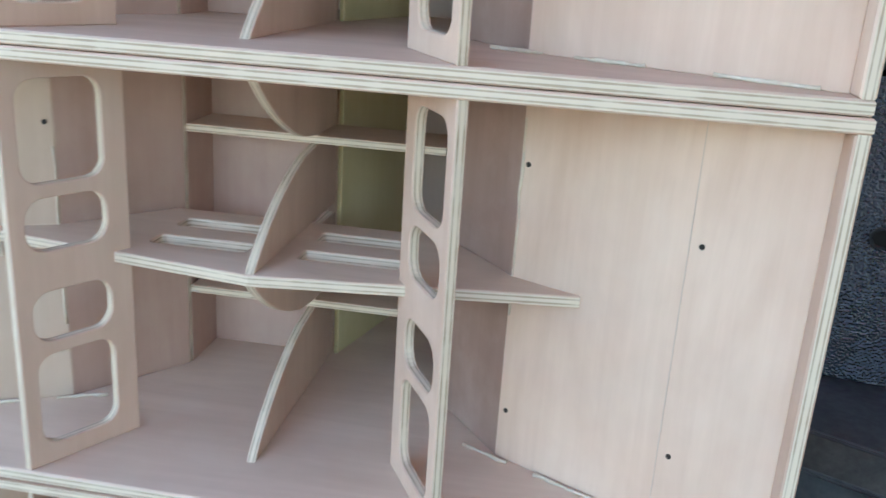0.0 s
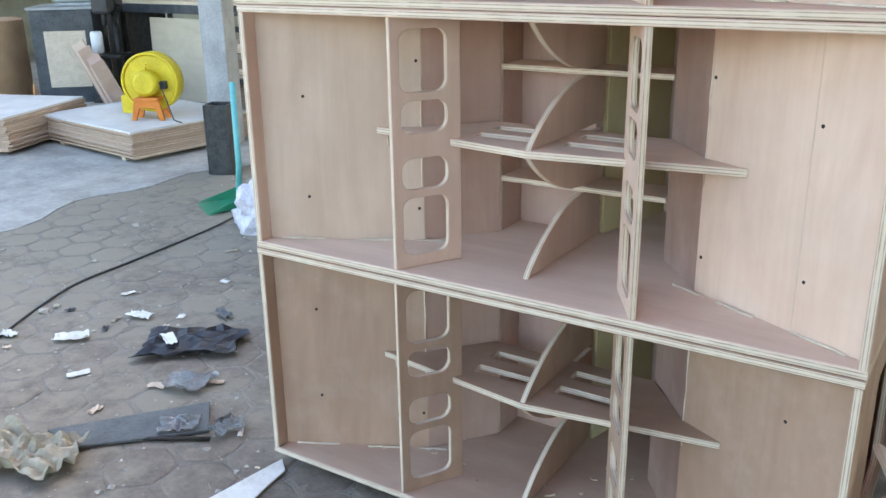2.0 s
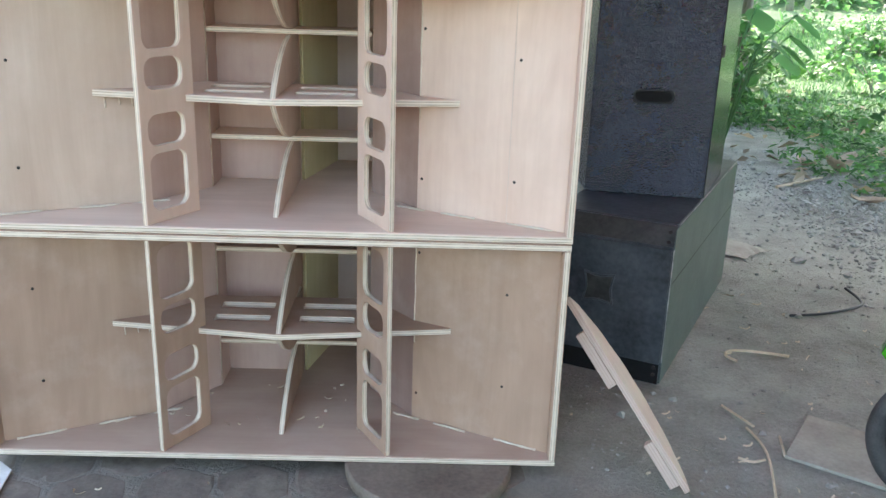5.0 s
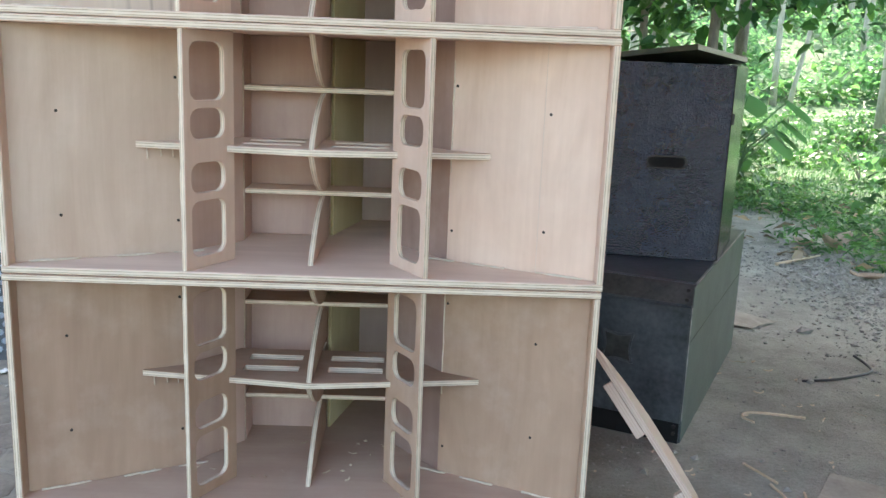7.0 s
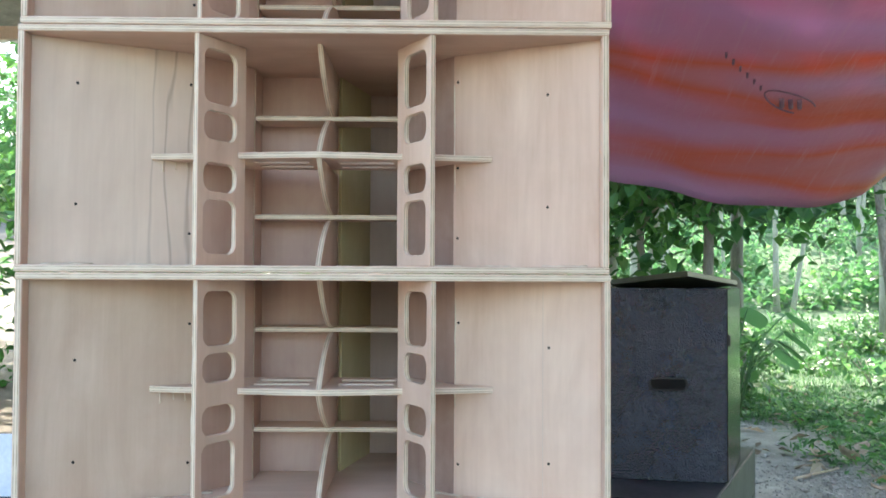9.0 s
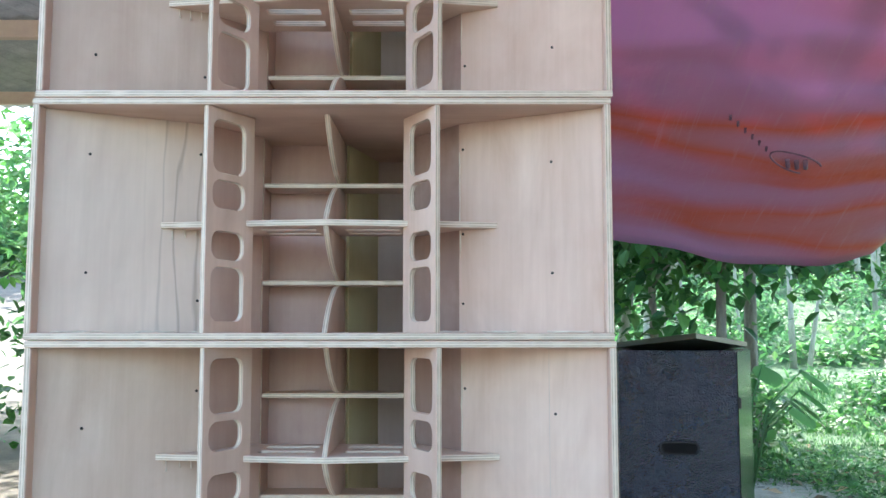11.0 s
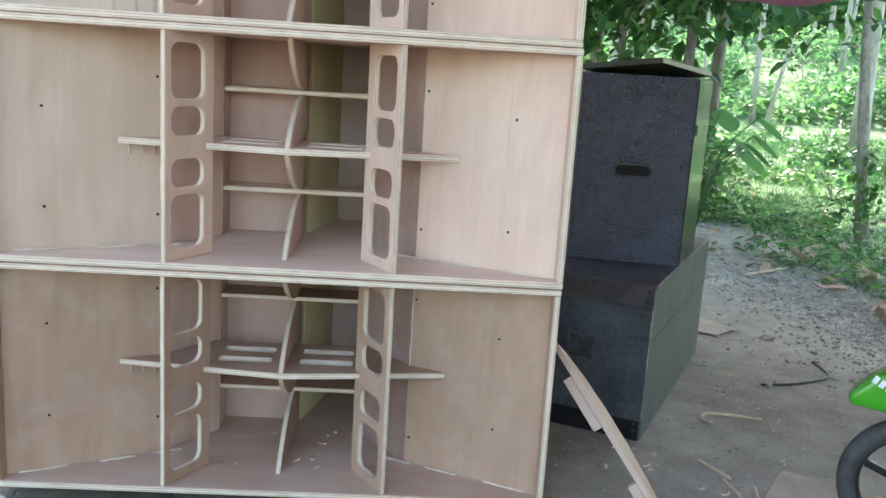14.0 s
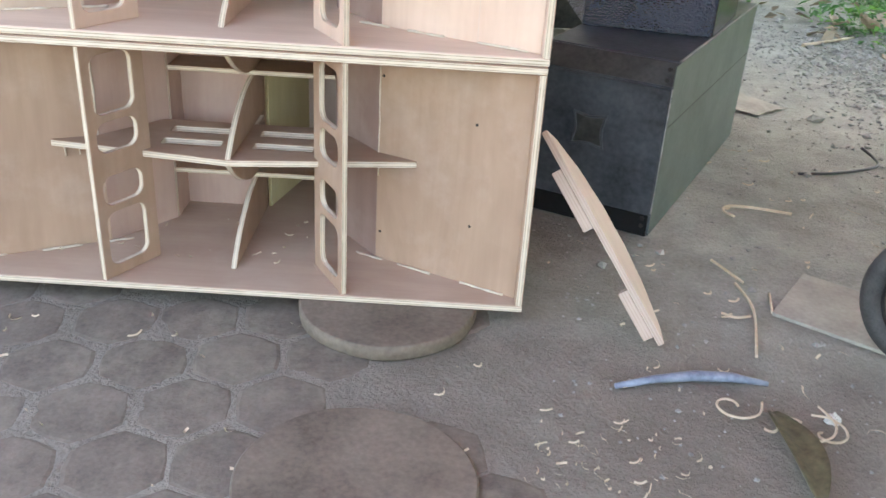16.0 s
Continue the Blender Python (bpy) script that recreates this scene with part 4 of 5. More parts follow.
def dustpan():
    d = empty("dustpan", Matrix.Translation((-3.44, 2.26, 0.003)) @ pose(0, 0, 0, 0, 0, -30), "green dustpan with a long teal handle", "dustpan")
    pan = plate([(-0.17, -0.16), (0.17, -0.16), (0.12, 0.12), (-0.12, 0.12)], 0.004)
    part("pan", pan, GREEN_PLASTIC, d, m=pose(0, 0, 0.012, 4, 0, 0))
    for s in (-1, 1):
        part("side_lip", plate([(-0.16, 0), (0.12, 0), (0.12, 0.09)], 0.004), GREEN_PLASTIC, d, m=axes((s * 0.145, 0, 0.012), (-s * 0.17, 1, 0), (0, 0, 1)))
    part("back_lip", box(0.25, 0.005, 0.1, (0, 0.122, 0.06), 0.001), GREEN_PLASTIC, d)
    part("handle", tube([(0, 0.1, 0.06), (0.0, 0.12, 0.3), (-0.02, 0.13, 0.86)], 0.021, 12), TEAL, d)
    return d


dustpan()


def crumpled(name, at, size, mat, label, category, seed, flat=1.0, res=14):
    r = random.Random(seed)
    bm = bmesh.new()
    bmesh.ops.create_icosphere(bm, subdivisions=4, radius=1)
    for v in bm.verts:
        n1 = noise.noise(v.co * 2.1 + Vector((seed, 0, 0)))
        n2 = abs(noise.noise(v.co * 5.3 + Vector((0, seed, 0))))
        v.co *= 0.85 + 0.35 * n1 + 0.28 * n2
        v.co.x *= size[0]
        v.co.y *= size[1]
        v.co.z = max(v.co.z * size[2], -size[2] * 0.35) + size[2] * 0.35
    for f in bm.faces:
        f.smooth = r.random() < 0.3
    return tagged(part(name, bm, mat, m=Matrix.Translation(at)), label, category)


crumpled("white_sack", (-2.85, 2.05, 0.0), (0.26, 0.2, 0.26), WHITE_SACK, "crumpled white plastic sack on the floor", "sack", 3)
crumpled("white_sack", (-2.72, 2.4, 0.0), (0.22, 0.2, 0.36), WHITE_SACK, "upright crumpled white plastic sack", "sack", 8)


def sheet_scrap(name, at, rz, sx, sy, mat, label, category, seed, lift=0.02, n=16):
    bm = bmesh.new()
    rows = []
    for j in range(n + 1):
        row = []
        for i in range(n + 1):
            u, v = i / n - 0.5, j / n - 0.5
            k = 1 + 0.25 * noise.noise(Vector((u * 3, v * 3, seed)))
            z = lift * (0.6 + abs(noise.noise(Vector((u * 5, v * 5, seed + 9))) * 2.0) + 0.5 * noise.noise(Vector((u * 11, v * 11, seed))))
            row.append(bm.verts.new((u * sx * k, v * sy * k, max(0.004, z))))
        rows.append(row)
    for a, c in zip(rows, rows[1:]):
        for i in range(n):
            bm.faces.new((a[i], a[i + 1], c[i + 1], c[i]))
    ob = part(name, bm, mat, m=Matrix.Translation(at) @ pose(0, 0, 0, 0, 0, rz))
    ob.modifiers.new("thickness", "SOLIDIFY").thickness = 0.002
    return tagged(ob, label, category)


sheet_scrap("black_plastic_sheet", (-1.86, 0.52, 0.008), 35, 0.44, 0.27, BLACK_SHEET, "folded black plastic sheet on the pavers", "plastic sheet", 2, 0.026, 10)
sheet_scrap("white_wrapper", (-1.92, 0.44, 0.06), -30, 0.13, 0.05, WHITE_CARD, "small white wrapper on the black sheet", "wrapper", 5, 0.008, 6)
sheet_scrap("brown_paper", (-1.63, -0.46, 0.008), 20, 0.34, 0.26, PAPER, "crumpled brown paper bag on the pavers", "paper", 4, 0.05, 22)
for x, y, r, sx, sy, sd in ((-1.58, 0.24, 10, 0.2, 0.14, 6), (-1.34, -0.02, 40, 0.14, 0.11, 7), (-1.17, 0.06, 70, 0.12, 0.08, 11)):
    sheet_scrap("clear_plastic_scrap", (x, y, 0.012), r, sx, sy, CLEAR_BAG, "crinkled clear plastic scrap on the floor", "plastic scrap", sd, 0.025, 10)
for x, y, r, sx, sy, sd in ((-2.35, 0.62, 15, 0.13, 0.06, 21), (-2.42, 0.28, 40, 0.16, 0.07, 22), (-2.0, 0.85, -20, 0.1, 0.05, 23), (-2.7, 0.15, 10, 0.08, 0.05, 24)):
    sheet_scrap("paper_scrap", (x, y, 0.01), r, sx, sy, WHITE_CARD if sd != 23 else GREY_BOARD, "torn scrap of card on the pavers", "paper scrap", sd, 0.015, 8)
for i in range(22):
    sheet_scrap("litter_scrap", (rng.uniform(-2.9, -1.0), rng.uniform(-0.25, 2.0), 0.007), rng.uniform(0, 180), rng.uniform(0.03, 0.10), rng.uniform(0.015, 0.05),
                (WHITE_CARD, PAPER, BLACK_SHEET, RAW_WOOD)[i % 4], "small scrap of litter on the pavers", "litter", 100 + i, 0.008, 5)["group"] = "litter on the pavers"
fb = [(-1.75, -0.30), (-1.545, -0.314), (-1.226, 0.018), (-1.385, 0.174)]
tagged(part("grey_board", plate(fb, 0.012), GREY_BOARD, m=Matrix.Translation((0, 0, 0.016))), "dusty dark grey board lying on the pavers", "board")
tagged(part("steel_bar", tube([(-1.72, -0.34, 0.012), (-1.18, -0.02, 0.016)], 0.008, 8), DARK_STEEL), "thin dark steel bar on the floor", "bar")
cb = [(-0.86, 0.02), (-0.80, -0.03), (-0.79, -0.12), (-0.74, -0.42), (-0.84, -0.47), (-0.95, -0.5), (-0.90, -0.26), (-0.885, -0.15)]
tagged(part("white_offcut", plate(cb, 0.006), WHITE_CARD, m=Matrix.Translation((0, 0, 0.013))), "torn pale board offcut beside the stack", "offcut")
tagged(part("floor_cable", tube(smooth([(-2.6, -0.1, 0.012), (-2.78, 0.21, 0.012), (-2.95, 0.55, 0.012), (-3.03, 0.8, 0.012), (-3.06, 1.2, 0.012), (-3.15, 1.93, 0.012), (-3.4, 2.9, 0.014)]), 0.007, 8), DARK_PLASTIC),
       "black cable lying across the floor", "cable")
tagged(part("thin_stick", box(0.75, 0.03, 0.02, (0, 0, 0.018), 0.003), RAW_WOOD, m=Matrix.Translation((-2.15, 1.435, 0)) @ pose(0, 0, 0, 0, 0, -34)), "thin grey stick lying on the pavers", "stick")


def cabinet(at, rz, sx, sy, sz):
    c = empty("workshop_cabinet", Matrix.Translation(at) @ pose(0, 0, 0, 0, 0, rz), "dark grey wooden cabinet with a pale tan panel", "cabinet")
    part("carcass", box(sx, sy, sz, (0, 0, sz / 2), 0.008), BLACK_WORN, c)
    part("panel", box(sx * 0.66, 0.014, sz * 0.6, (0.02, -sy / 2 - 0.005, sz * 0.48), 0.002), PLY_GREY, c)
    part("cabinet_top", box(sx + 0.04, sy + 0.04, 0.03, (0, 0, sz + 0.016), 0.004), CONCRETE, c)
    return c


cabinet((-8.62, 4.86, 0.0), 42, 0.70, 0.8, 1.08)
open_box((-2.36, 2.12, 0), 8, 0.36, 0.36, 0.9, BLACK_EDGE, "dark_carcass", "dark grey unfinished loudspeaker carcass", "box")
tagged(part("plywood_drum", cylinder(0.5, 0.95, sides=40, bevel=0.01), DRUM, m=Matrix.Translation((-9.6, 4.3, 0))), "round brown wooden drum on the workshop floor", "drum")
for i, (ln, lean) in enumerate(((0.74, -0.50), (0.82, -0.42), (0.66, -0.55), (0.78, -0.38), (0.60, -0.46), (0.72, -0.40), (0.66, -0.34))):
    tagged(part("leaning_board", plate(rect(-0.075, 0, 0.075, ln), 0.018), (PLY_WARM_DIM, PLY_SHEET, PLY_RED_SHADE)[i % 3],
                m=axes((-7.70 + 0.14 * i, 4.62 - 0.07 * i, 0.02), (0.8, 0.5, 0.5), (lean, -0.1, 0.85))),
           "reddish board leaning in the workshop", "board", "leaning boards")
# Added black sheet in place of the unlit gap behind the drill
tagged(part("dark_board", box(1.1, 0.03, 1.08, (-8.36, 5.62, 0.54), 0.003), BLACK_EDGE), "black board standing in for the dark gap behind the drill", "board")


def workbench(at, rz, sx, sy, h):
    w = empty("workbench", Matrix.Translation(at) @ pose(0, 0, 0, 0, 0, rz), "steel framed workbench with boards on it", "workbench")
    part("bench_top", box(sx, sy, 0.04, (0, 0, h - 0.02), 0.004), RAW_WOOD, w)
    for y in (-sy / 2, sy / 2):
        part("rail", box(sx, 0.05, 0.1, (0, y, h - 0.092), 0.004), BLACK_WORN, w)
    for x in (-sx / 2 + 0.05, sx / 2 - 0.05):
        for y in (-sy / 2 + 0.03, sy / 2 - 0.03):
            part("leg", box(0.05, 0.05, h - 0.145, (x, y, (h - 0.145) / 2), 0.003), DARK_STEEL, w)
    return w


workbench((-7.3, 5.8, 0), 0, 2.2, 0.8, 1.15)
tagged(part("pale_board", plate(rect(-0.65, 0, 0.65, 0.96), 0.02), PLY_CREAM, m=axes((-7.1, 5.32, 0.0), (1, 0.0, 0), (0, 0.03, 1))), "pale board leaning under the workbench", "board")
for i in range(4):
    tagged(part("bench_board", plate(rect(-0.9, -0.3, 0.9 - 0.1 * i, 0.3), 0.018), RAW_WOOD if i % 2 else PLY, m=Matrix.Translation((-7.3 + 0.05 * i, 5.8, 1.161 + 0.0185 * i))),
           "sawn board lying on the workbench", "board", "boards on the bench")
# small drill press with a white can
def drill_press(at, rz):
    d = empty("drill_press", Matrix.Translation(at) @ pose(0, 0, 0, 0, 0, rz), "dark bench drill with a white can", "machine")
    part("base", box(0.5, 0.4, 0.06, (0, 0, 0.03), 0.01), DARK_STEEL, d)
    part("column", cylinder(0.04, 1.0, (0, 0.08, 0.06), 16), DARK_STEEL, d)
    part("table", box(0.32, 0.3, 0.04, (0, -0.05, 0.55), 0.008), DARK_STEEL, d)
    part("head", box(0.2, 0.42, 0.24, (0, -0.05, 1.15), 0.04), DARK_PLASTIC, d)
    part("chuck", cylinder(0.03, 0.14, (0, -0.16, 0.9), 14, 0.006), DARK_STEEL, d)
    part("can", cylinder(0.07, 0.26, (-0.16, -0.1, 0.572), 18, 0.02), WHITE_INK, d)
    for i in range(3):
        a = i * 2.1
        part("lever", tube([(0.1, -0.05, 1.12), (0.12, -0.05 + 0.16 * math.cos(a), 1.12 + 0.16 * math.sin(a))], 0.008, 8), DARK_STEEL, d)
    return d


drill_press((-7.95, 4.95, 0), 25)
# rack of timber further back
def timber_rack(at, rz):
    r = empty("timber_rack", Matrix.Translation(at) @ pose(0, 0, 0, 0, 0, rz), "dark steel rack loaded with stacked boards", "rack")
    for x in (-1.0, 0.0, 1.0):
        for y in (-0.3, 0.3):
            part("post", box(0.05, 0.05, 1.16, (x, y, 0.58), 0.003), DARK_STEEL, r)
        for z in (0.34, 0.62, 1.12):
            part("crossbar", box(0.04, 0.55, 0.05, (x, 0, z), 0.003), DARK_STEEL, r)
    for z in (0.34, 0.90, 1.12):
        part("rail", box(2.1, 0.05, 0.06, (0, -0.33, z), 0.003), DARK_STEEL, r)
    part("brace", box(1.1, 0.03, 0.04, (0, 0, 0), 0.003), DARK_STEEL, r, m=axes((0.5, -0.36, 1.0), (1, 0, -0.2), (0, 1, 0)))
    for z, n in ((0.365, 6), (0.645, 5), (1.145, 13)):
        for i in range(n):
            dx, dy = rng.normal(0, 0.05), rng.normal(0, 0.02)
            part("board", plate(rect(-1.1 + dx, -0.34 + dy, 1.1 + dx, 0.3 + dy), 0.018), (RAW_WOOD, PLY_SHEET, PLY_GREY)[int(rng.integers(3))], r, m=Matrix.Translation((0, 0, z + 0.012 + 0.02 * i)))
    return r


timber_rack((-5.35, 5.5, 0), 8)
for x in (-5.75, -5.15, -4.65):
    tagged(part("wooden_block", box(0.42, 0.4, 0.15, (0, 0, 0.075), 0.006), PLY_CREAM, m=Matrix.Translation((x, 5.5 + 0.14 * (x + 5.35), 0.76)) @ pose(0, 0, 0, 0, 0, 8)), "pale plywood block on the timber rack", "block", "blocks on the rack")


def control_panel(at, rz):
    c = empty("control_panel", Matrix.Translation(at) @ pose(0, 0, 0, 0, 0, rz), "tilted grey screen panel on the workshop cabinet", "machine")
    part("foot", box(0.5, 0.34, 0.03, (0, 0, 0.015), 0.006), GREY_CASE, c)
    sc = part("screen_case", box(0.60, 0.14, 0.50, (0, 0, 0.25), 0.02), GREY_CASE, c, "grey plastic screen case", Matrix.Translation((0, 0.02, 0.02)) @ pose(0, 0, 0, -20, 0, 0))
    part("screen", box(0.44, 0.006, 0.34, (0, -0.072, 0.27), 0.002), SCREEN_GLASS, sc, "pale blue-grey screen")
    for i in range(6):
        part("key", box(0.035, 0.006, 0.018, (-0.15 + 0.06 * i, -0.072, 0.05), 0.002), DARK_PLASTIC, sc)
    return c


control_panel((-8.52, 4.98, 1.112), 38)


def speaker_grille():
    g = empty("speaker_grille", axes((-1.95, 1.42, 0.004), (1, 0.1, 0), (-0.03, 0.3, 0.95)), "black perforated steel grille leaning on a white panel", "grille")
    holes = []
    for j in range(11):
        for i in range(11):
            x, y = 0.045 + 0.044 * i + 0.022 * (j % 2), 0.05 + 0.04 * j
            holes.append([(x + 0.0155 * math.cos(k * math.pi / 4), y + 0.0155 * math.sin(k * math.pi / 4)) for k in range(8)])
    part("perforated_sheet", plate(rect(0, 0, 0.56, 0.5), 0.003, holes, 0), DARK_PLASTIC, g)
    part("rim", plate(rect(-0.012, -0.002, 0.572, 0.512), 0.016, (rect(0.012, 0.022, 0.548, 0.488),)), DARK_PLASTIC, g)
    return g


speaker_grille()
tagged(part("display_board", plate(rect(0, 0, 0.62, 0.80), 0.014), WHITE_PANEL, m=axes((-1.98, 1.46, 0.006), (1, 0.1, 0), (-0.03, 0.3, 0.95))), "pale blue-white board leaning behind a grille", "board")
part_beam = tagged(part("leaning_beam", box(0.09, 0.09, 1.9, (0, 0, 0.95), 0.004), DARK_STEEL, m=Matrix.Translation((-3.3, 3.05, 0.0)) @ pose(0, 0, 0, 0, -13, 0)), "dark steel beam leaning by the pillar", "beam")

# back bench behind the stack, with a bottle and papers
def back_bench():
    w = empty("back_bench", Matrix.Translation((1.2, 3.9, 0)) @ pose(0, 0, 0, 0, 0, 4), "grey cluttered bench behind the cabinets", "bench")
    part("bench_top", box(1.7, 0.6, 0.03, (0, 0, 0.705), 0.004), CONCRETE, w)
    part("apron", box(1.66, 0.03, 0.15, (0, -0.27, 0.612), 0.004), BROWN_SACK, w, "brown timber apron")
    # Added black panel gives the darkness under the bench top
    part("back_board", box(1.6, 0.02, 0.66, (0, 0.28, 0.34), 0.003), BLACK_EDGE, w)
    for x in (-0.78, 0.78):
        for y in (-0.24, 0.24):
            part("leg", box(0.06, 0.06, 0.688, (x, y, 0.344), 0.003), DARK_STEEL, w)
    return w


back_bench()


def drawer_unit(at):
    d = empty("drawer_unit", Matrix.Translation(at), "small pale grey plastic drawer unit under the bench", "drawers")
    part("carcass", box(0.34, 0.36, 0.5, (0, 0, 0.25), 0.008), GREY_BOARD, d)
    for i in range(3):
        dr = part("drawer", box(0.32, 0.014, 0.15, (0, -0.186, 0.09 + 0.16 * i), 0.006), WHITE_SACK, d)
        part("pull", box(0.1, 0.012, 0.014, (0, -0.198, 0.12 + 0.16 * i), 0.003), GREY_BOARD, dr)
    return d


drawer_unit((1.02, 3.92, 0.002))


def bamboo_screen():
    b = empty("bamboo_screen", Matrix.Translation((0, 4.75, 0)), "row of upright pale bamboo poles behind the bench", "fence")
    for i in range(10):
        x = 0.15 + 0.165 * i + rng.normal(0, 0.02)
        r = rng.uniform(0.03, 0.05)
        lean = rng.normal(0, 0.02)
        zs = [0.0, 0.02] + [0.35 * k + dz for k in range(1, 9) for dz in (-0.012, 0.0, 0.012)]
        part("pole", tube([(x + lean * z, 0.0, z) for z in zs], [r * (1.1 if k > 1 and k % 3 == 0 else 1.0) for k in range(len(zs))], 10), BAMBOO, b)
    for z in (0.5, 2.0):
        part("rail", tube([(0.05, -0.075, z), (1.72, -0.075, z + 0.02)], 0.022, 8), BAMBOO, b)
    return b


bamboo_screen()
for x, y, sx, sy, sz, sd in ((0.75, 3.98, 0.26, 0.18, 0.34, 61), (1.22, 4.0, 0.28, 0.17, 0.36, 62), (1.66, 4.02, 0.24, 0.16, 0.30, 63)):
    crumpled("plastic_parcel", (x, y, 0.722), (sx, sy, sz), WRAP, "parcel in crinkled clear plastic on the bench", "parcel", sd)
tagged(part("bench_plank", box(1.2, 0.09, 0.03, (0, 0, 0.016), 0.004), RAW_WOOD, m=Matrix.Translation((1.2, 3.70, 0.722)) @ pose(0, 0, 0, 0, -1.0, 6)), "rough grey plank lying on the bench", "plank")
bt = empty("plastic_bottle", Matrix.Translation((0.97, 3.635, 0.721)), "clear plastic water bottle on the bench", "bottle")
bm, _r = lathe([(0.001, 0), (0.033, 0.002), (0.034, 0.05), (0.031, 0.07), (0.034, 0.09), (0.034, 0.15), (0.03, 0.175), (0.014, 0.21), (0.013, 0.225), (0.001, 0.226)], 20)
part("bottle_body", bm, CLEAR_BAG, bt)
part("bottle_label", lathe([(0.0348, 0.03), (0.0348, 0.10)], 20)[0], WHITE_CARD, bt)
part("cap", cylinder(0.015, 0.018, (0, 0, 0.222), 16, 0.002), WHITE_INK, bt)
crumpled("brown_sack", (1.0, 3.35, 0.0), (0.16, 0.13, 0.16), BROWN_SACK, "slumped brown sack below the bench", "sack", 15)
for x, y, r, sx, sy, sd, mt in ((1.05, 2.9, 20, 0.3, 0.22, 31, WHITE_CARD), (1.25, 3.1, -15, 0.25, 0.2, 32, PAPER), (1.3, 2.7, 50, 0.2, 0.16, 33, WHITE_CARD)):
    sheet_scrap("paper_sheet", (x, y, 0.006), r, sx, sy, mt, "loose sheet of paper on the earth", "paper", sd, 0.012, 8)
for x, y, r, mt in ((1.22, 2.62, 12, TAN_CARD), (1.10, 2.36, -20, YELLOW_CARD), (1.32, 2.30, 30, WHITE_CARD)):
    sheet_scrap("flat_card", (x, y, 0.014), r, 0.42, 0.26, mt, "flattened cardboard piece on the earth", "card", int(50 + 10 * x), 0.012, 6)

# ---- loose things on the earth ----
tl = [(1.767, 0.165), (2.053, -0.041), (2.25, 0.25), (1.968, 0.461)]
tagged(part("grey_slab", plate(tl, 0.012), SLAB, m=Matrix.Translation((0, 0, 0.008))), "thin grey slab lying flat on the earth", "slab")
hp = [(1.19, -0.30, 0.012), (1.3, -0.262, 0.016), (1.42, -0.235, 0.018), (1.53, -0.228, 0.016), (1.63, -0.245, 0.012)]
tagged(part("plastic_strip", tube(hp, [0.008, 0.012, 0.016, 0.015, 0.007], 8), mottled("blue_grey_strip", (0.10, 0.12, 0.16), (0.30, 0.34, 0.42), 12, 0.4)), "curved blue-grey plastic strip on the earth", "strip")
def dry_blade():
    bm = bmesh.new()
    rows = []
    for j in range(13):
        u = j / 12
        w = 0.045 * math.sin(math.pi * (0.06 + 0.9 * u)) ** 0.7
        cx, cy = 1.60 + 0.02 * math.sin(3 * u), -0.38 - 0.36 * u
        rows.append([bm.verts.new((cx + w * q, cy, 0.012 + 0.35 * w * abs(q) + 0.02 * math.sin(2.6 * u))) for q in (-1, -0.5, 0, 0.5, 1)])
    for a, b in zip(rows, rows[1:]):
        for q in range(4):
            bm.faces.new((a[q], a[q + 1], b[q + 1], b[q])).smooth = True
    ob = part("dry_leaf_blade", bm, mottled("olive_dry_leaf", (0.06, 0.05, 0.025), (0.17, 0.145, 0.075), 14, 0.6))
    ob.modifiers.new("thickness", "SOLIDIFY").thickness = 0.003
    return tagged(ob, "long olive-brown dry leaf on the earth", "dry leaf")


dry_blade()
tagged(part("bent_wire", tube(smooth([(2.29, 1.47, 0.01), (2.45, 1.50, 0.01), (2.62, 1.57, 0.01), (2.72, 1.64, 0.012), (2.74, 1.74, 0.015), (2.70, 1.80, 0.04)]), 0.007, 6), DARK_PLASTIC), "bent dark wire on the earth", "wire")
tagged(part("bent_cane", tube(smooth([(1.85, 0.93, 0.012), (1.82, 0.98, 0.012), (1.85, 1.03, 0.013), (1.95, 1.03, 0.013), (2.1, 0.99, 0.012)]), 0.006, 6), SHAVING), "bent pale cane strip on the earth", "strip")
for pts in ([(1.66, 0.53), (1.70, 0.44), (1.73, 0.37)], [(1.70, 0.36), (1.715, 0.24), (1.70, 0.12), (1.64, -0.10)], [(1.80, 0.30), (1.77, 0.17)], [(1.60, 0.15), (1.64, 0.125), (1.69, 0.14)]):
    tagged(part("rattan_strip", tube(smooth([(x, y, 0.009) for x, y in pts]), 0.005, 6), SHAVING), "pale curled wood strip on the earth", "strip", "pale strips on the earth")
for x, y, r, a in ((1.50, -0.36, 0.035, 0.4), (1.66, -0.43, 0.045, 1.1), (1.72, -0.46, 0.03, 2.2)):
    pts = [(x + r * (0.5 + 0.22 * k) * math.cos(a + 0.75 * k), y + r * (0.5 + 0.22 * k) * math.sin(a + 0.75 * k), 0.008 + 0.002 * k) for k in range(9)]
    tagged(part("curled_strip", tube(smooth(pts, 3), 0.0035, 6), SHAVING), "pale curled wood strip on the earth", "strip", "curled strips on the earth")
crumpled("paper_ball", (1.76, -0.39, 0.0), (0.022, 0.018, 0.02), WHITE_CARD, "small crumpled white paper ball on the earth", "paper", 77)
tagged(part("fallen_stick", tube([(3.2, 4.1, 0.015), (3.7, 4.45, 0.02)], [0.013, 0.009], 8), SHAVING), "pale fallen stick on the gravel", "stick")


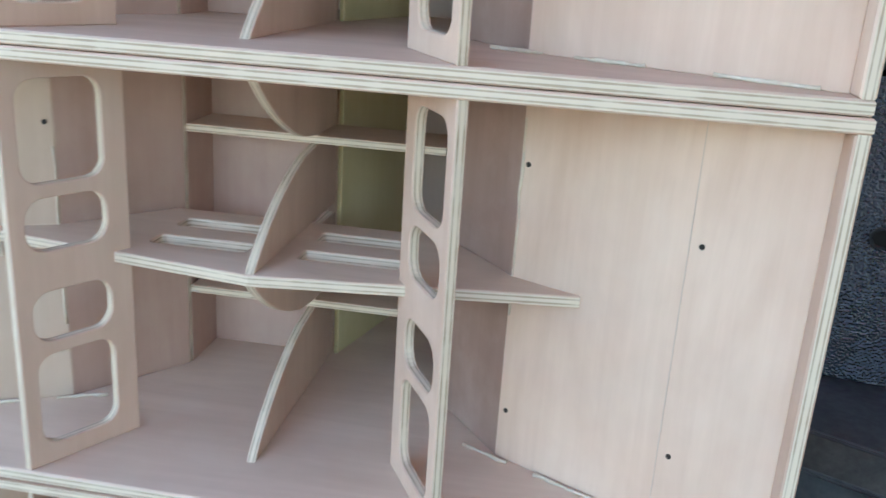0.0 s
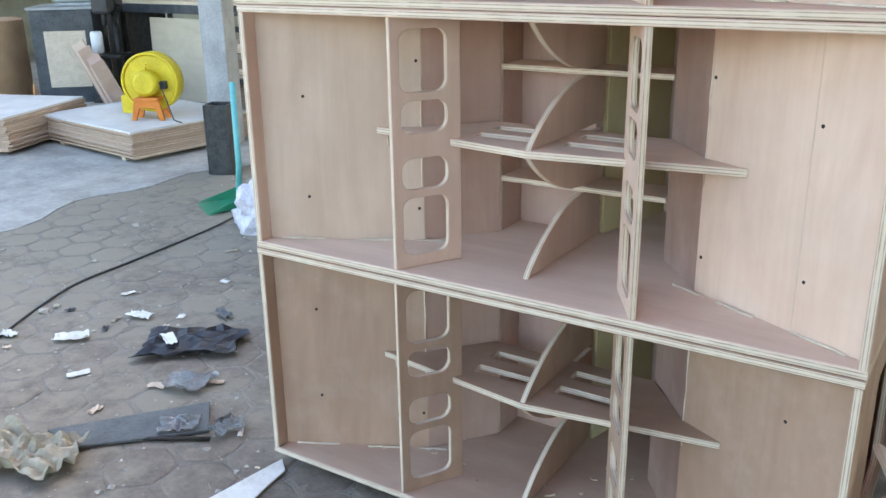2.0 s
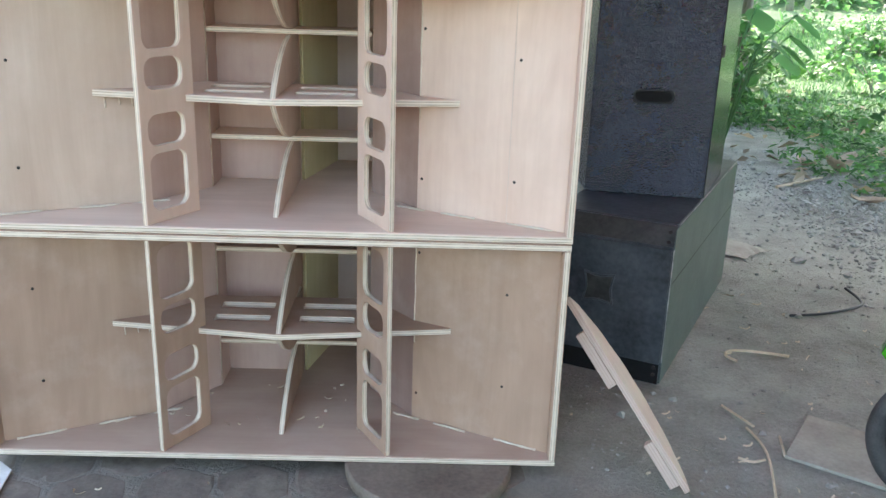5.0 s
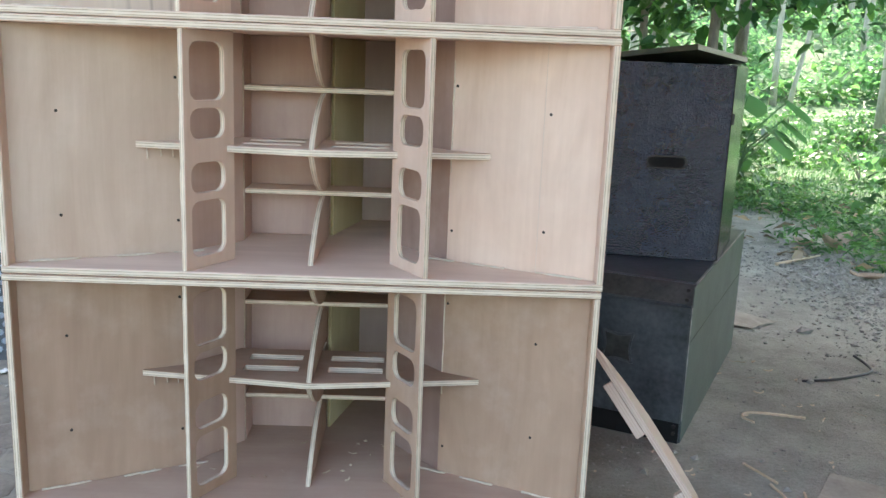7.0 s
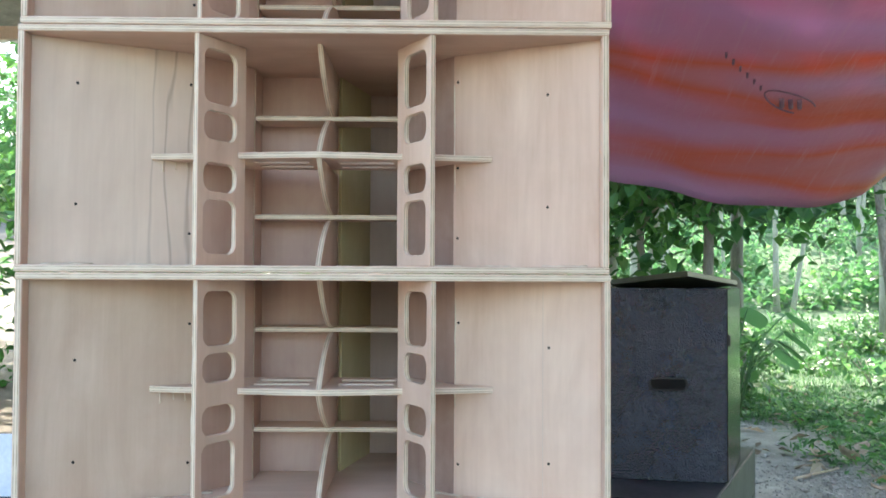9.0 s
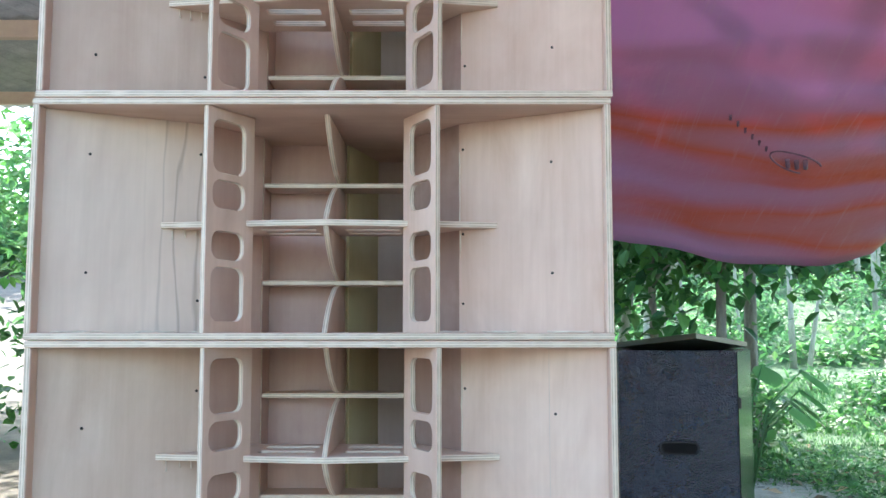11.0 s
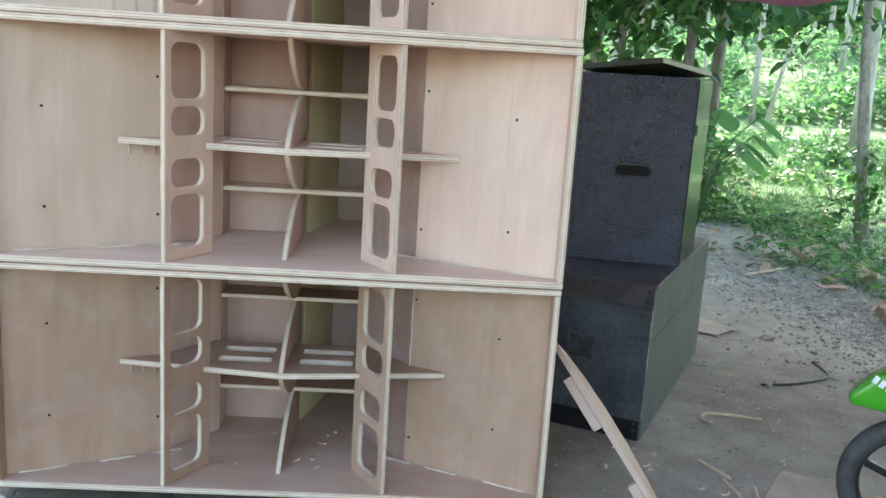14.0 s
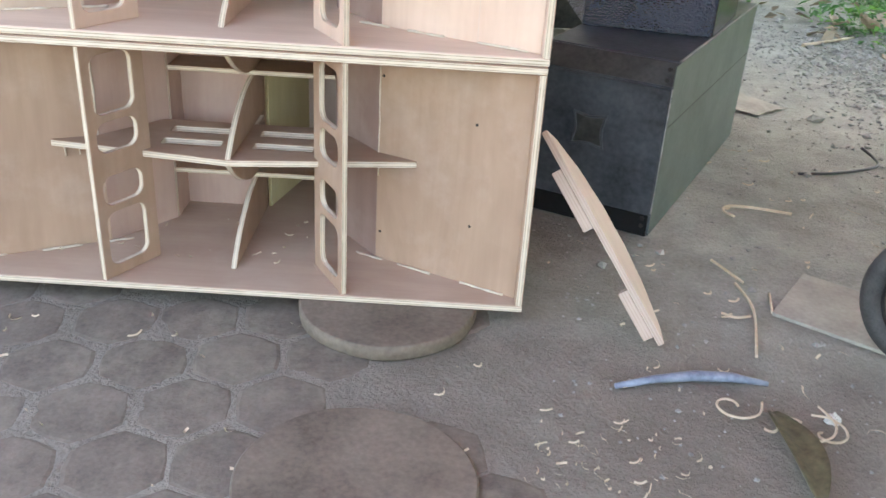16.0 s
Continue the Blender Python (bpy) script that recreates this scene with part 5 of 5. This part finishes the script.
def shavings(name, n, x0, x1, y0, y1, z, size, label):
    V, F = [], []
    for i in range(n):
        x, y, a = rng.uniform(x0, x1), rng.uniform(y0, y1), rng.uniform(0, math.pi)
        l, w, cur = size * rng.uniform(0.4, 2.0), size * rng.uniform(0.04, 0.11), rng.uniform(-1.5, 1.5)
        b = len(V)
        for j in range(5):
            u = j / 4 - 0.5
            ang = a + cur * u
            px, py = x + l * u * math.cos(ang), y + l * u * math.sin(ang)
            for s in (-1, 1):
                V.append((px - s * w * math.sin(ang), py + s * w * math.cos(ang), z + 0.003 + 0.006 * abs(u) + (0.004 if s > 0 else 0)))
        F += [(b + 2 * j, b + 2 * j + 1, b + 2 * j + 3, b + 2 * j + 2) for j in range(4)]
    return tagged(from_arrays(name, V, F, SHAVING), label, "shavings", kind="stuff")


shavings("wood_shavings", 45, -1.2, 1.0, -1.0, -0.05, 0.003, 0.03, "scattered wood shavings on the pavers")
shavings("wood_shavings", 60, 0.92, 1.32, -0.75, -0.45, 0.003, 0.02, "heap of pale shavings on the earth")
shavings("wood_shavings", 110, 1.0, 2.6, -0.7, 1.8, 0.003, 0.035, "scattered pale shavings on the earth")
shavings("cabinet_shavings", 34, -0.6, 0.3, 0.15, 0.5, Z0 + TH, 0.018, "wood shavings on the bottom cabinet's floor")


def scatter_stones(n, pick, size, label, mat=STONE):
    V, F = [], []
    base = [(1, 0, 0), (-1, 0, 0), (0, 1, 0), (0, -1, 0), (0, 0, 1), (0, 0, -1)]
    tri = [(0, 2, 4), (2, 1, 4), (1, 3, 4), (3, 0, 4), (2, 0, 5), (1, 2, 5), (3, 1, 5), (0, 3, 5)]
    for i in range(n):
        x, y = pick()
        s = size * rng.lognormal(0, 0.5)
        k = rng.uniform(0.6, 1.2, (6, 1)) * s
        rot = np.array(Euler((rng.uniform(0, 6), rng.uniform(0, 6), rng.uniform(0, 6))).to_matrix())
        b = len(V)
        V += ((np.array(base) * k) @ rot * np.array((1, 1, 0.6)) + np.array((x, y, s * 0.25))).tolist()
        F += [(b + p, b + q, b + r) for p, q, r in tri]
    return tagged(from_arrays("gravel", V, F, mat), label, "gravel", kind="stuff")


scatter_stones(11000, lambda: (rng.normal(3.65, 0.42), rng.uniform(1.2, 7)), 0.0105, "grey gravel strewn beside the grass")
scatter_stones(2200, lambda: (rng.uniform(1.0, 4.2), rng.uniform(-1, 4)), 0.0055, "small stones and crumbs on the earth")
scatter_stones(1500, lambda: (rng.uniform(-4, -0.9), rng.uniform(-0.8, 3)), 0.0065, "crumbs of debris on the pavers", CRUMB)

# ---- trees and greenery ----
def tree(at, height, r, lean, mat, leaf, n_clumps, per, crown_r, leaf_size, name="tree", label="", limbs=5, group="", crown_h=0.75):
    t = empty(name, Matrix.Translation(at), label, "tree", group)
    lx, ly = lean
    pts = [(lx * u * height + 0.06 * math.sin(4 * u + at[0]), ly * u * height + 0.05 * math.sin(5 * u + at[1]), u * height) for u in [i / 8 for i in range(9)]]
    bm = tube(pts, [r * (1.25 if i == 0 else 1 - 0.55 * i / 8) for i in range(9)], 9)
    tips = []
    for i in range(limbs):
        p = Vector(pts[4 + i % 5])
        a = rng.uniform(0, 2 * math.pi)
        ln = crown_r * rng.uniform(0.5, 1.0)
        q = p + Vector((math.cos(a) * ln, math.sin(a) * ln, ln * rng.uniform(0.3, 0.9)))
        tube([p, (p + q) / 2 + Vector((0, 0, 0.05)), q], [r * 0.4, r * 0.28, r * 0.12], 6, bm)
        tips.append(q)
    part("trunk", bm, mat, t)
    c = clumps(n_clumps, per, (pts[-1][0], pts[-1][1], height * crown_h), (crown_r, crown_r, crown_r * 0.8), leaf_size * 1.3)
    v, f = leaves(c, leaf_size, 0.4, 0.45, 0.56, True) if at[1] < 12 else leaves(c, leaf_size)
    from_arrays("crown", v, f, leaf, t)
    return t


def bush(at, r, h, n, leaf, size, label, group="", name="bush"):
    b = empty(name, Matrix.Translation(at), label, "bush", group)
    for i in range(3):
        a = rng.uniform(0, 6.3)
        part("stem", tube([(0, 0, 0), (0.3 * r * math.cos(a), 0.3 * r * math.sin(a), h * 0.5), (0.7 * r * math.cos(a), 0.7 * r * math.sin(a), h * 0.85)], [0.012, 0.009, 0.004], 5), BARK, b)
    c = clumps(max(4, n // 12), 12, (0, 0, h * 0.55), (r, r, h * 0.45), size * 0.9)
    c[:, 2] = np.abs(c[:, 2])
    v, f = leaves(c, size, 0.5, 0.25, 0.6, at[1] < 14)
    from_arrays("foliage", v, f, leaf, b)
    return b


# trees near the clearing
tree((5.14, 5.9, 0), 5.0, 0.06, (-0.15, 0.01), MOTTLED_BARK, LEAF, 60, 22, 1.5, 0.16, label="slender tree with a climbing plant on its trunk", limbs=7, crown_h=0.72)
bush((4.90, 5.72, 0.15), 0.12, 1.0, 110, LEAF, 0.13, "broad-leaved climber on the tree trunk", name="climbing_plant")
tree((3.62, 7.2, 0), 4.4, 0.075, (-0.02, 0.02), BARK, LEAF_DARK, 62, 16, 1.15, 0.22, label="low tree with large dark drooping leaves", limbs=7, crown_h=0.66)
tree((3.0, 7.6, 0), 4.2, 0.06, (-0.05, 0.0), BARK, LEAF, 60, 16, 1.15, 0.22, label="bent tree with large drooping leaves", limbs=6, crown_h=0.66)
tree((4.75, 9.7, 0.05), 6.0, 0.105, (-0.02, 0.0), BARK, LEAF, 34, 16, 1.2, 0.2, label="dark forked tree behind the loudspeakers", limbs=7, crown_h=0.72)
tree((9.3, 14.3, 0.18), 9.5, 0.17, (-0.01, 0.0), PALE_BARK, LEAF_LIGHT, 40, 16, 2.2, 0.3, label="thick pale grey tree in the clearing", limbs=5, crown_h=0.86)
tree((2.0, 8.3, 0), 4.5, 0.09, (0.02, 0.0), BARK, LEAF_DARK, 60, 16, 1.4, 0.26, label="shady tree with large leaves", limbs=6, crown_h=0.62)
# tall trees added over the clearing, crowns out of view, to shade the gravel
for x, y, hh in ((2.3, 9.6, 8.5), (2.5, 9.1, 8.5), (3.6, 11.4, 9.5), (1.6, 10.5, 9)):
    tree((x, y, 0), hh, 0.07, (0.2, 0.0), PALE_BARK, LEAF, 170, 22, 2.6, 0.34, label="added tall tree, crown out of view, shading the clearing", limbs=8, group="shade trees", crown_h=0.8)
# low greenery added far across the yard, out of view, to close it off
for i in range(18):
    bush((-20 + 2.4 * i + rng.normal(0, 0.4), rng.uniform(-17, -14), 0), 1.3, rng.uniform(1.4, 2.4), 260, LEAF, 0.3, "added green bush across the unseen yard", "bushes of the yard")
# broad-leaved plant beside the loudspeaker
def broad_plant(at, n, size, label):
    p = empty("broad_leaved_plant", Matrix.Translation(at), label, "plant")
    for i in range(n):
        a = rng.uniform(-0.5, 0.9)
        h, o = rng.uniform(0.7, 1.3), rng.uniform(0.3, 0.6)
        tip = Vector((o * math.cos(a), o * math.sin(a), h))
        part("stalk", tube([(0, 0, 0), (tip.x * 0.4, tip.y * 0.4, h * 0.75), tip], [0.012, 0.009, 0.006], 6), LEAF_LIGHT, p)
        bm = bmesh.new()
        d = Vector((math.cos(a), math.sin(a), -0.9)).normalized()
        s = Vector((-math.sin(a), math.cos(a), 0.1))
        rows = []
        for j in range(9):
            u = j / 8
            w = size * 0.42 * math.sin(math.pi * min(1, 0.12 + 0.88 * u)) ** 0.8
            c = tip + d * size * u + Vector((0, 0, 0.12 * size * math.sin(3 * u)))
            rows.append([bm.verts.new(c + s * w * k + Vector((0, 0, -0.25 * w * abs(k)))) for k in (-1, -0.5, 0, 0.5, 1)])
        for q, r in zip(rows, rows[1:]):
            for k in range(4):
                bm.faces.new((q[k], q[k + 1], r[k + 1], r[k])).smooth = True
        part("leaf", bm, LEAF_LIGHT, p)
    return p


broad_plant((3.15, 5.4, 0), 6, 0.34, "plant with big light green drooping leaves")
# bushes along the edge of the clearing
for i in range(26):
    x, y = rng.uniform(2.2, 6), rng.uniform(7.2, 14)
    if x > 0.15 + 0.39 * (y + 2.75):
        continue
    bush((x, y, 0), rng.uniform(0.35, 0.8), rng.uniform(0.5, 1.2), 190, (LEAF, LEAF_LIGHT, LEAF_DARK)[i % 3], rng.uniform(0.10, 0.2), "leafy green bush at the edge of the clearing", "bushes of the clearing")
for i in range(74):
    x, y = rng.uniform(-2, 34), rng.uniform(18, 40)
    lane = abs(x - 0.7 - 0.47 * (y + 2.75))
    if y < 24 and lane < 2.6:
        continue
    bush((x, y, rise(y)), rng.uniform(0.8, 2.0), rng.uniform(0.8, 2.0), 260, (LEAF_HAZE, LEAF_LIGHT, LEAF_HAZE)[i % 3], rng.uniform(0.2, 0.36), "dense green undergrowth between the trunks", "undergrowth of the wood")
# small plants dotted over the grass
for i in range(30):
    y = rng.uniform(9, 20)
    x = 0.6 + rng.uniform(0.40, 0.60) * (y + 2.75)
    bush((x, y, rise(y)), rng.uniform(0.15, 0.4), rng.uniform(0.15, 0.45), 70, (LEAF, LEAF_LIGHT)[i % 2], rng.uniform(0.08, 0.16), "small leafy plant growing in the grass", "plants in the grass")
# wood of thin pale trunks
for i in range(52):
    x, y = rng.uniform(-3, 36), rng.uniform(17, 42)
    tree((x, y, rise(y) - 0.03), rng.uniform(8, 12), rng.uniform(0.06, 0.12), (rng.normal(0, 0.07), rng.normal(0, 0.03)), PALE_BARK, LEAF_LIGHT if i % 2 else LEAF_HAZE,
         24, 14, 2.4, 0.34, label="tall thin pale-barked plantation tree", limbs=5, group="pale trunks of the wood", crown_h=0.88)
# unseen trees added along the yard's east side to block low sky light
for i in range(14):
    tree((rng.uniform(8.5, 13), -9 + 0.9 * i, -0.03), rng.uniform(6, 9), rng.uniform(0.06, 0.10), (rng.normal(0, 0.05), 0), PALE_BARK, LEAF, 80, 18, 2.3, 0.34, label="added leafy tree along the unseen side of the yard", limbs=5, group="trees beside the yard", crown_h=0.6)
# far edge of the wood
for i in range(5):
    c = np.stack([rng.uniform(-30, 60, 4200), rng.uniform(44, 52, 4200), rng.uniform(0.5, 9, 4200) * rng.uniform(0.3, 1, 4200) + 4.5], 1)
    v, f = leaves(c, 0.9, 0.6, 0.1, 0.7)
    tagged(from_arrays("far_woods", v, f, (LEAF_HAZE, LEAF_LIGHT, LEAF_HAZE, LEAF_HAZE, LEAF_LIGHT)[i]), "distant green wall of foliage", "woods", kind="stuff")
# trees outside the far end of the workshop
for i in range(12):
    x, y = rng.uniform(-16, -3), rng.uniform(12, 18)
    tree((x, y, max(0, y - 7) * 0.03 - 0.03), rng.uniform(5, 8), 0.1, (rng.normal(0, 0.04), 0), BARK, LEAF if i % 2 else LEAF_LIGHT, 50, 18, 2.0, 0.28, label="leafy tree beyond the workshop", limbs=5, group="trees beyond the workshop", crown_h=0.6)

for x, y, hh in ((-5.0, 9.6, 2.6), (-4.3, 10.2, 3.0), (-3.6, 9.4, 2.4), (-2.9, 10.0, 2.8), (-2.2, 9.5, 2.4)):
    bush((x, y, rise(y)), 0.8, hh, 300, LEAF, 0.2, "tall leafy bush behind the workshop", "bushes behind the workshop")

# grass and fallen leaves
def grass(n):
    x = rng.uniform(3.6, 16, n * 3)
    y = rng.uniform(3.4, 20, n * 3)
    d = np.maximum(np.minimum(x - 4.2, y - 3.3), y - 6.8) + rng.normal(0, 0.3, n * 3)
    keep = (d > 0.15) & (np.abs(x - 7.2 - (y - 6) * 0.45) > rng.uniform(0.2, 1.2, n * 3))
    x, y = x[keep][:n], y[keep][:n]
    m = len(x)
    h = rng.uniform(0.015, 0.06, m) * (1 + 0.9 * (rng.random(m) < 0.12))
    a = rng.uniform(0, 2 * np.pi, m)
    w = 0.012 + 0.01 * rng.random(m)
    lean = rng.uniform(0.3, 1.2, m) * h
    z = np.maximum(0, y - 7) * 0.03 - 0.03
    ca, sa = np.cos(a), np.sin(a)
    v = np.stack([np.stack([x - w * sa, y + w * ca, z], 1), np.stack([x + w * sa, y - w * ca, z], 1), np.stack([x + lean * ca, y + lean * sa, z + h + 0.03], 1)], 1).reshape(-1, 3)
    return tagged(from_arrays("grass", v.tolist(), [(3 * i, 3 * i + 1, 3 * i + 2) for i in range(m)], GRASS), "short green grass under the trees", "grass", kind="stuff")


grass(70000)
# low weeds along the rim of the grass
for leaf, size in ((LEAF, 0.10), (LEAF_LIGHT, 0.08), (LEAF_DARK, 0.09)):
    n = 4200
    x, y = rng.uniform(3.0, 8.5, n), rng.uniform(3.0, 8.5, n)
    rim = np.maximum(np.minimum(x - 4.2, y - 3.3), y - 6.8) + 0.4 * np.sin(3 * x + 2 * y)
    ok = (rim > -0.3) & (rim < 0.8)
    c = np.stack([x, y, 0.03 + 0.26 * rng.random(n) ** 2], 1)[ok]
    v, f = leaves(c, size, 0.4, 0.1, 0.45)
    tagged(from_arrays("weeds", v, f, leaf), "low green weeds along the rim of the grass", "weeds", kind="stuff")
c = np.stack([rng.uniform(3.2, 10, 420), rng.uniform(2.6, 12, 420), np.full(420, 0.05)], 1)
v, f = leaves(c, 0.16, 0.25, -0.05, 0.5)
tagged(from_arrays("leaf_litter", v, f, DRY_LEAF), "dry brown leaves fallen on the grass", "leaf litter", kind="stuff")
def curled_leaf(at, rz, size, cup, label):
    bm = bmesh.new()
    rows = []
    for j in range(13):
        u = j / 12
        w = size * 0.26 * math.sin(math.pi * (0.04 + 0.93 * u)) ** 0.8 * (1 + 0.12 * math.sin(9 * u + cup * 30))
        z = cup * size * (2 * u - 1) ** 2 + 0.02
        rows.append([bm.verts.new((size * (u - 0.5), w * q, z + cup * 2.2 * w * q * q + 0.012 * math.sin(7 * u + 3 * q))) for q in (-1, -0.6, -0.2, 0.2, 0.6, 1)])
    for a, b in zip(rows, rows[1:]):
        for q in range(5):
            bm.faces.new((a[q], a[q + 1], b[q + 1], b[q])).smooth = True
    ob = part("fallen_leaf", bm, BIG_LEAF, m=Matrix.Translation(at) @ pose(0, 0, 0, 0, 0, rz))
    ob.modifiers.new("thickness", "SOLIDIFY").thickness = 0.003
    return tagged(ob, label, "dry leaf", "large fallen leaves")


for x, y, r, s, k in ((3.95, 4.7, 30, 0.36, 0.4), (4.18, 4.04, 75, 0.32, 0.3), (3.72, 3.7, -20, 0.24, 0.15), (3.69, 2.83, 40, 0.34, 0.35), (4.5, 5.1, 60, 0.3, 0.35), (3.75, 4.9, 100, 0.26, 0.2)):
    curled_leaf((x, y, 0.0), r, s, k, "large curled tan dry leaf on the ground")
sheet_scrap("grey_scrap", (2.36, 2.52, 0.006), 40, 0.27, 0.3, SLAB, "flat grey scrap of board on the earth", "scrap", 71, 0.008, 6)
crumpled("broken_stone", (2.95, 1.15, 0.0), (0.09, 0.05, 0.06), STONE, "broken grey stone on the earth", "stone", 52)

# ---- workshop shell ----
def concrete_floor():
    bm = bmesh.new()
    edge = [(-4.35 + 0.10 * math.sin(2.3 * y) + 0.07 * math.sin(6.1 * y), y) for y in [0.2 + 0.2 * i for i in range(39)]]
    outline = [(-12.5, 0.2)] + edge + [(-12.5, 7.8)]
    vs = [bm.verts.new((x, y, 0.010)) for x, y in outline]
    f = bm.faces.new(vs)
    low = bmesh.ops.extrude_face_region(bm, geom=[f])["geom"]
    bmesh.ops.translate(bm, verts=[q for q in low if isinstance(q, bmesh.types.BMVert)], vec=(0, 0, -0.04))
    bmesh.ops.recalc_face_normals(bm, faces=bm.faces)
    return tagged(part("floor", bm, FLOOR_GREY), "dusty pale grey concrete workshop floor", "floor", kind="structure")


concrete_floor()

def roof():
    bm = bmesh.new()
    rows = []
    for j in range(2):
        rows.append([bm.verts.new((-13 + 0.05 * i, (2.6, 9.0)[j], (3.95, 4.6)[j] + 0.018 * math.sin(2 * math.pi * i / 4))) for i in range(int(14.4 / 0.05))])
    for i in range(len(rows[0]) - 1):
        bm.faces.new((rows[0][i], rows[0][i + 1], rows[1][i + 1], rows[1][i])).smooth = True
    ob = part("roof", bm, CONCRETE)
    ob.modifiers.new("thickness", "SOLIDIFY").thickness = 0.004
    return tagged(ob, "corrugated grey sheet roof over the workshop", "roof", kind="structure")


roof()
for y in (2.8, 4.2, 7.6):
    tagged(part("roof_beam", box(14.2, 0.09, 0.14, (-5.9, y, 3.84 + (y - 2.6) * 0.1015), 0.006), RAW_WOOD), "rough timber roof beam", "beam", "roof beams", "structure")
wall = part("wall_north", box(8.4, 0.12, 3.6, (-9.6, 8.2, 1.8), 0.004), CREAM_WALL)
tagged(wall, "stained cream end wall of the workshop", "wall", kind="structure")

# Wall added to shut out the bright outside and darken the workshop
tagged(part("wall_west", box(0.12, 9.0, 3.6, (-13.8, 3.7, 1.8), 0.004), CREAM_WALL), "added stained cream wall closing the workshop's west side", "wall", kind="structure")

# ---- hexagonal pavers ----
def paver_mesh():
    bm = bmesh.new()
    r = 0.252 / math.sqrt(3) * 0.955
    rings = []
    for k, z in ((1.0, -0.008), (0.975, 0.0005), (0.89, 0.0035), (0.60, 0.0045)):
        ring = []
        for i in range(12):
            a = math.pi / 6 * i
            hexagon = math.cos(math.pi / 6) / math.cos((a + math.pi / 6) % (math.pi / 3) - math.pi / 6)
            q = r * k * (0.6 * hexagon + 0.4 * 0.93)
            ring.append(bm.verts.new((q * math.cos(a), q * math.sin(a), z)))
        rings.append(ring)
    for a, c in zip(rings[:3], rings[1:]):
        for i in range(12):
            bm.faces.new((a[i], a[(i + 1) % 12], c[(i + 1) % 12], c[i]))
    bm.faces.new(rings[-1])
    me = bpy.data.meshes.new("paver")
    bm.to_mesh(me)
    bm.free()
    me.materials.append(PAVER)
    return me


def joint_sand():
    """Earth and sand drifted between the pavers and unevenly over their rims."""
    nx, ny, s = 150, 96, 0.03
    V, F = [], []
    for j in range(ny + 1):
        for i in range(nx + 1):
            x, y = -3.6 + s * i, -1.9 + s * j
            fade = min(1, min(i, j, nx - i, ny - j) / 5)
            z = 0.0012 + 0.0035 * noise.noise(Vector((x * 3.1, y * 3.1, 2))) + 0.003 * noise.noise(Vector((x * 11, y * 11, 5)))
            V.append((x, y, 0.0005 * (1 - fade) + fade * max(0.0003, z)))
    for j in range(ny):
        for i in range(nx):
            a = j * (nx + 1) + i
            F.append((a, a + 1, a + nx + 2, a + nx + 1))
    ob = from_arrays("joint_sand", V, F, GROUND)
    for p in ob.data.polygons:
        p.use_smooth = True
    return tagged(ob, "dusty earth drifted into the paver joints", "sand", kind="stuff")


joint_sand()
PAVER_MESH = paver_mesh()
paving = tagged(new("paving"), "worn hexagonal concrete pavers with sandy joints", "paving", kind="structure")
paving.empty_display_size = 0.1
places = []
ca, sa = math.cos(radians(9)), math.sin(radians(9))
for i in range(-30, 12):
    for j in range(-14, 22):
        u, v = 0.252 * (i + 0.5 * (j % 2)), 0.2182 * j
        x, y = -0.115 + u * ca - v * sa, -0.302 + u * sa + v * ca
        if -4.9 < x < 0.72 + 0.25 * math.sin(5 * y) and -2.4 < y < 3.2 and not (y > 0.12 and x > -0.85):
            places.append((x, y))
places.sort(key=lambda p: (p[0] + 0.5) ** 2 + (p[1] + 0.3) ** 2)
pr = random.Random(5)
rest_v, rest_f = [], []
for n, (x, y) in enumerate(places):
    m = Matrix.Translation((x + pr.gauss(0, 0.004), y + pr.gauss(0, 0.004), pr.uniform(-0.0008, 0.001))) @ pose(0, 0, 0, pr.gauss(0, 0.2), pr.gauss(0, 0.2), 9 + pr.gauss(0, 1.2))
    if n < 300:
        ob = new("paver", PAVER_MESH)
        ob.matrix_basis = m
        ob.parent = paving
    else:
        b = len(rest_v)
        rest_v += [tuple(m @ q.co) for q in PAVER_MESH.vertices]
        rest_f += [tuple(b + i for i in p.vertices) for p in PAVER_MESH.polygons]
if rest_v:
    tagged(from_arrays("far_pavers", rest_v, rest_f, PAVER, paving), kind="stuff")
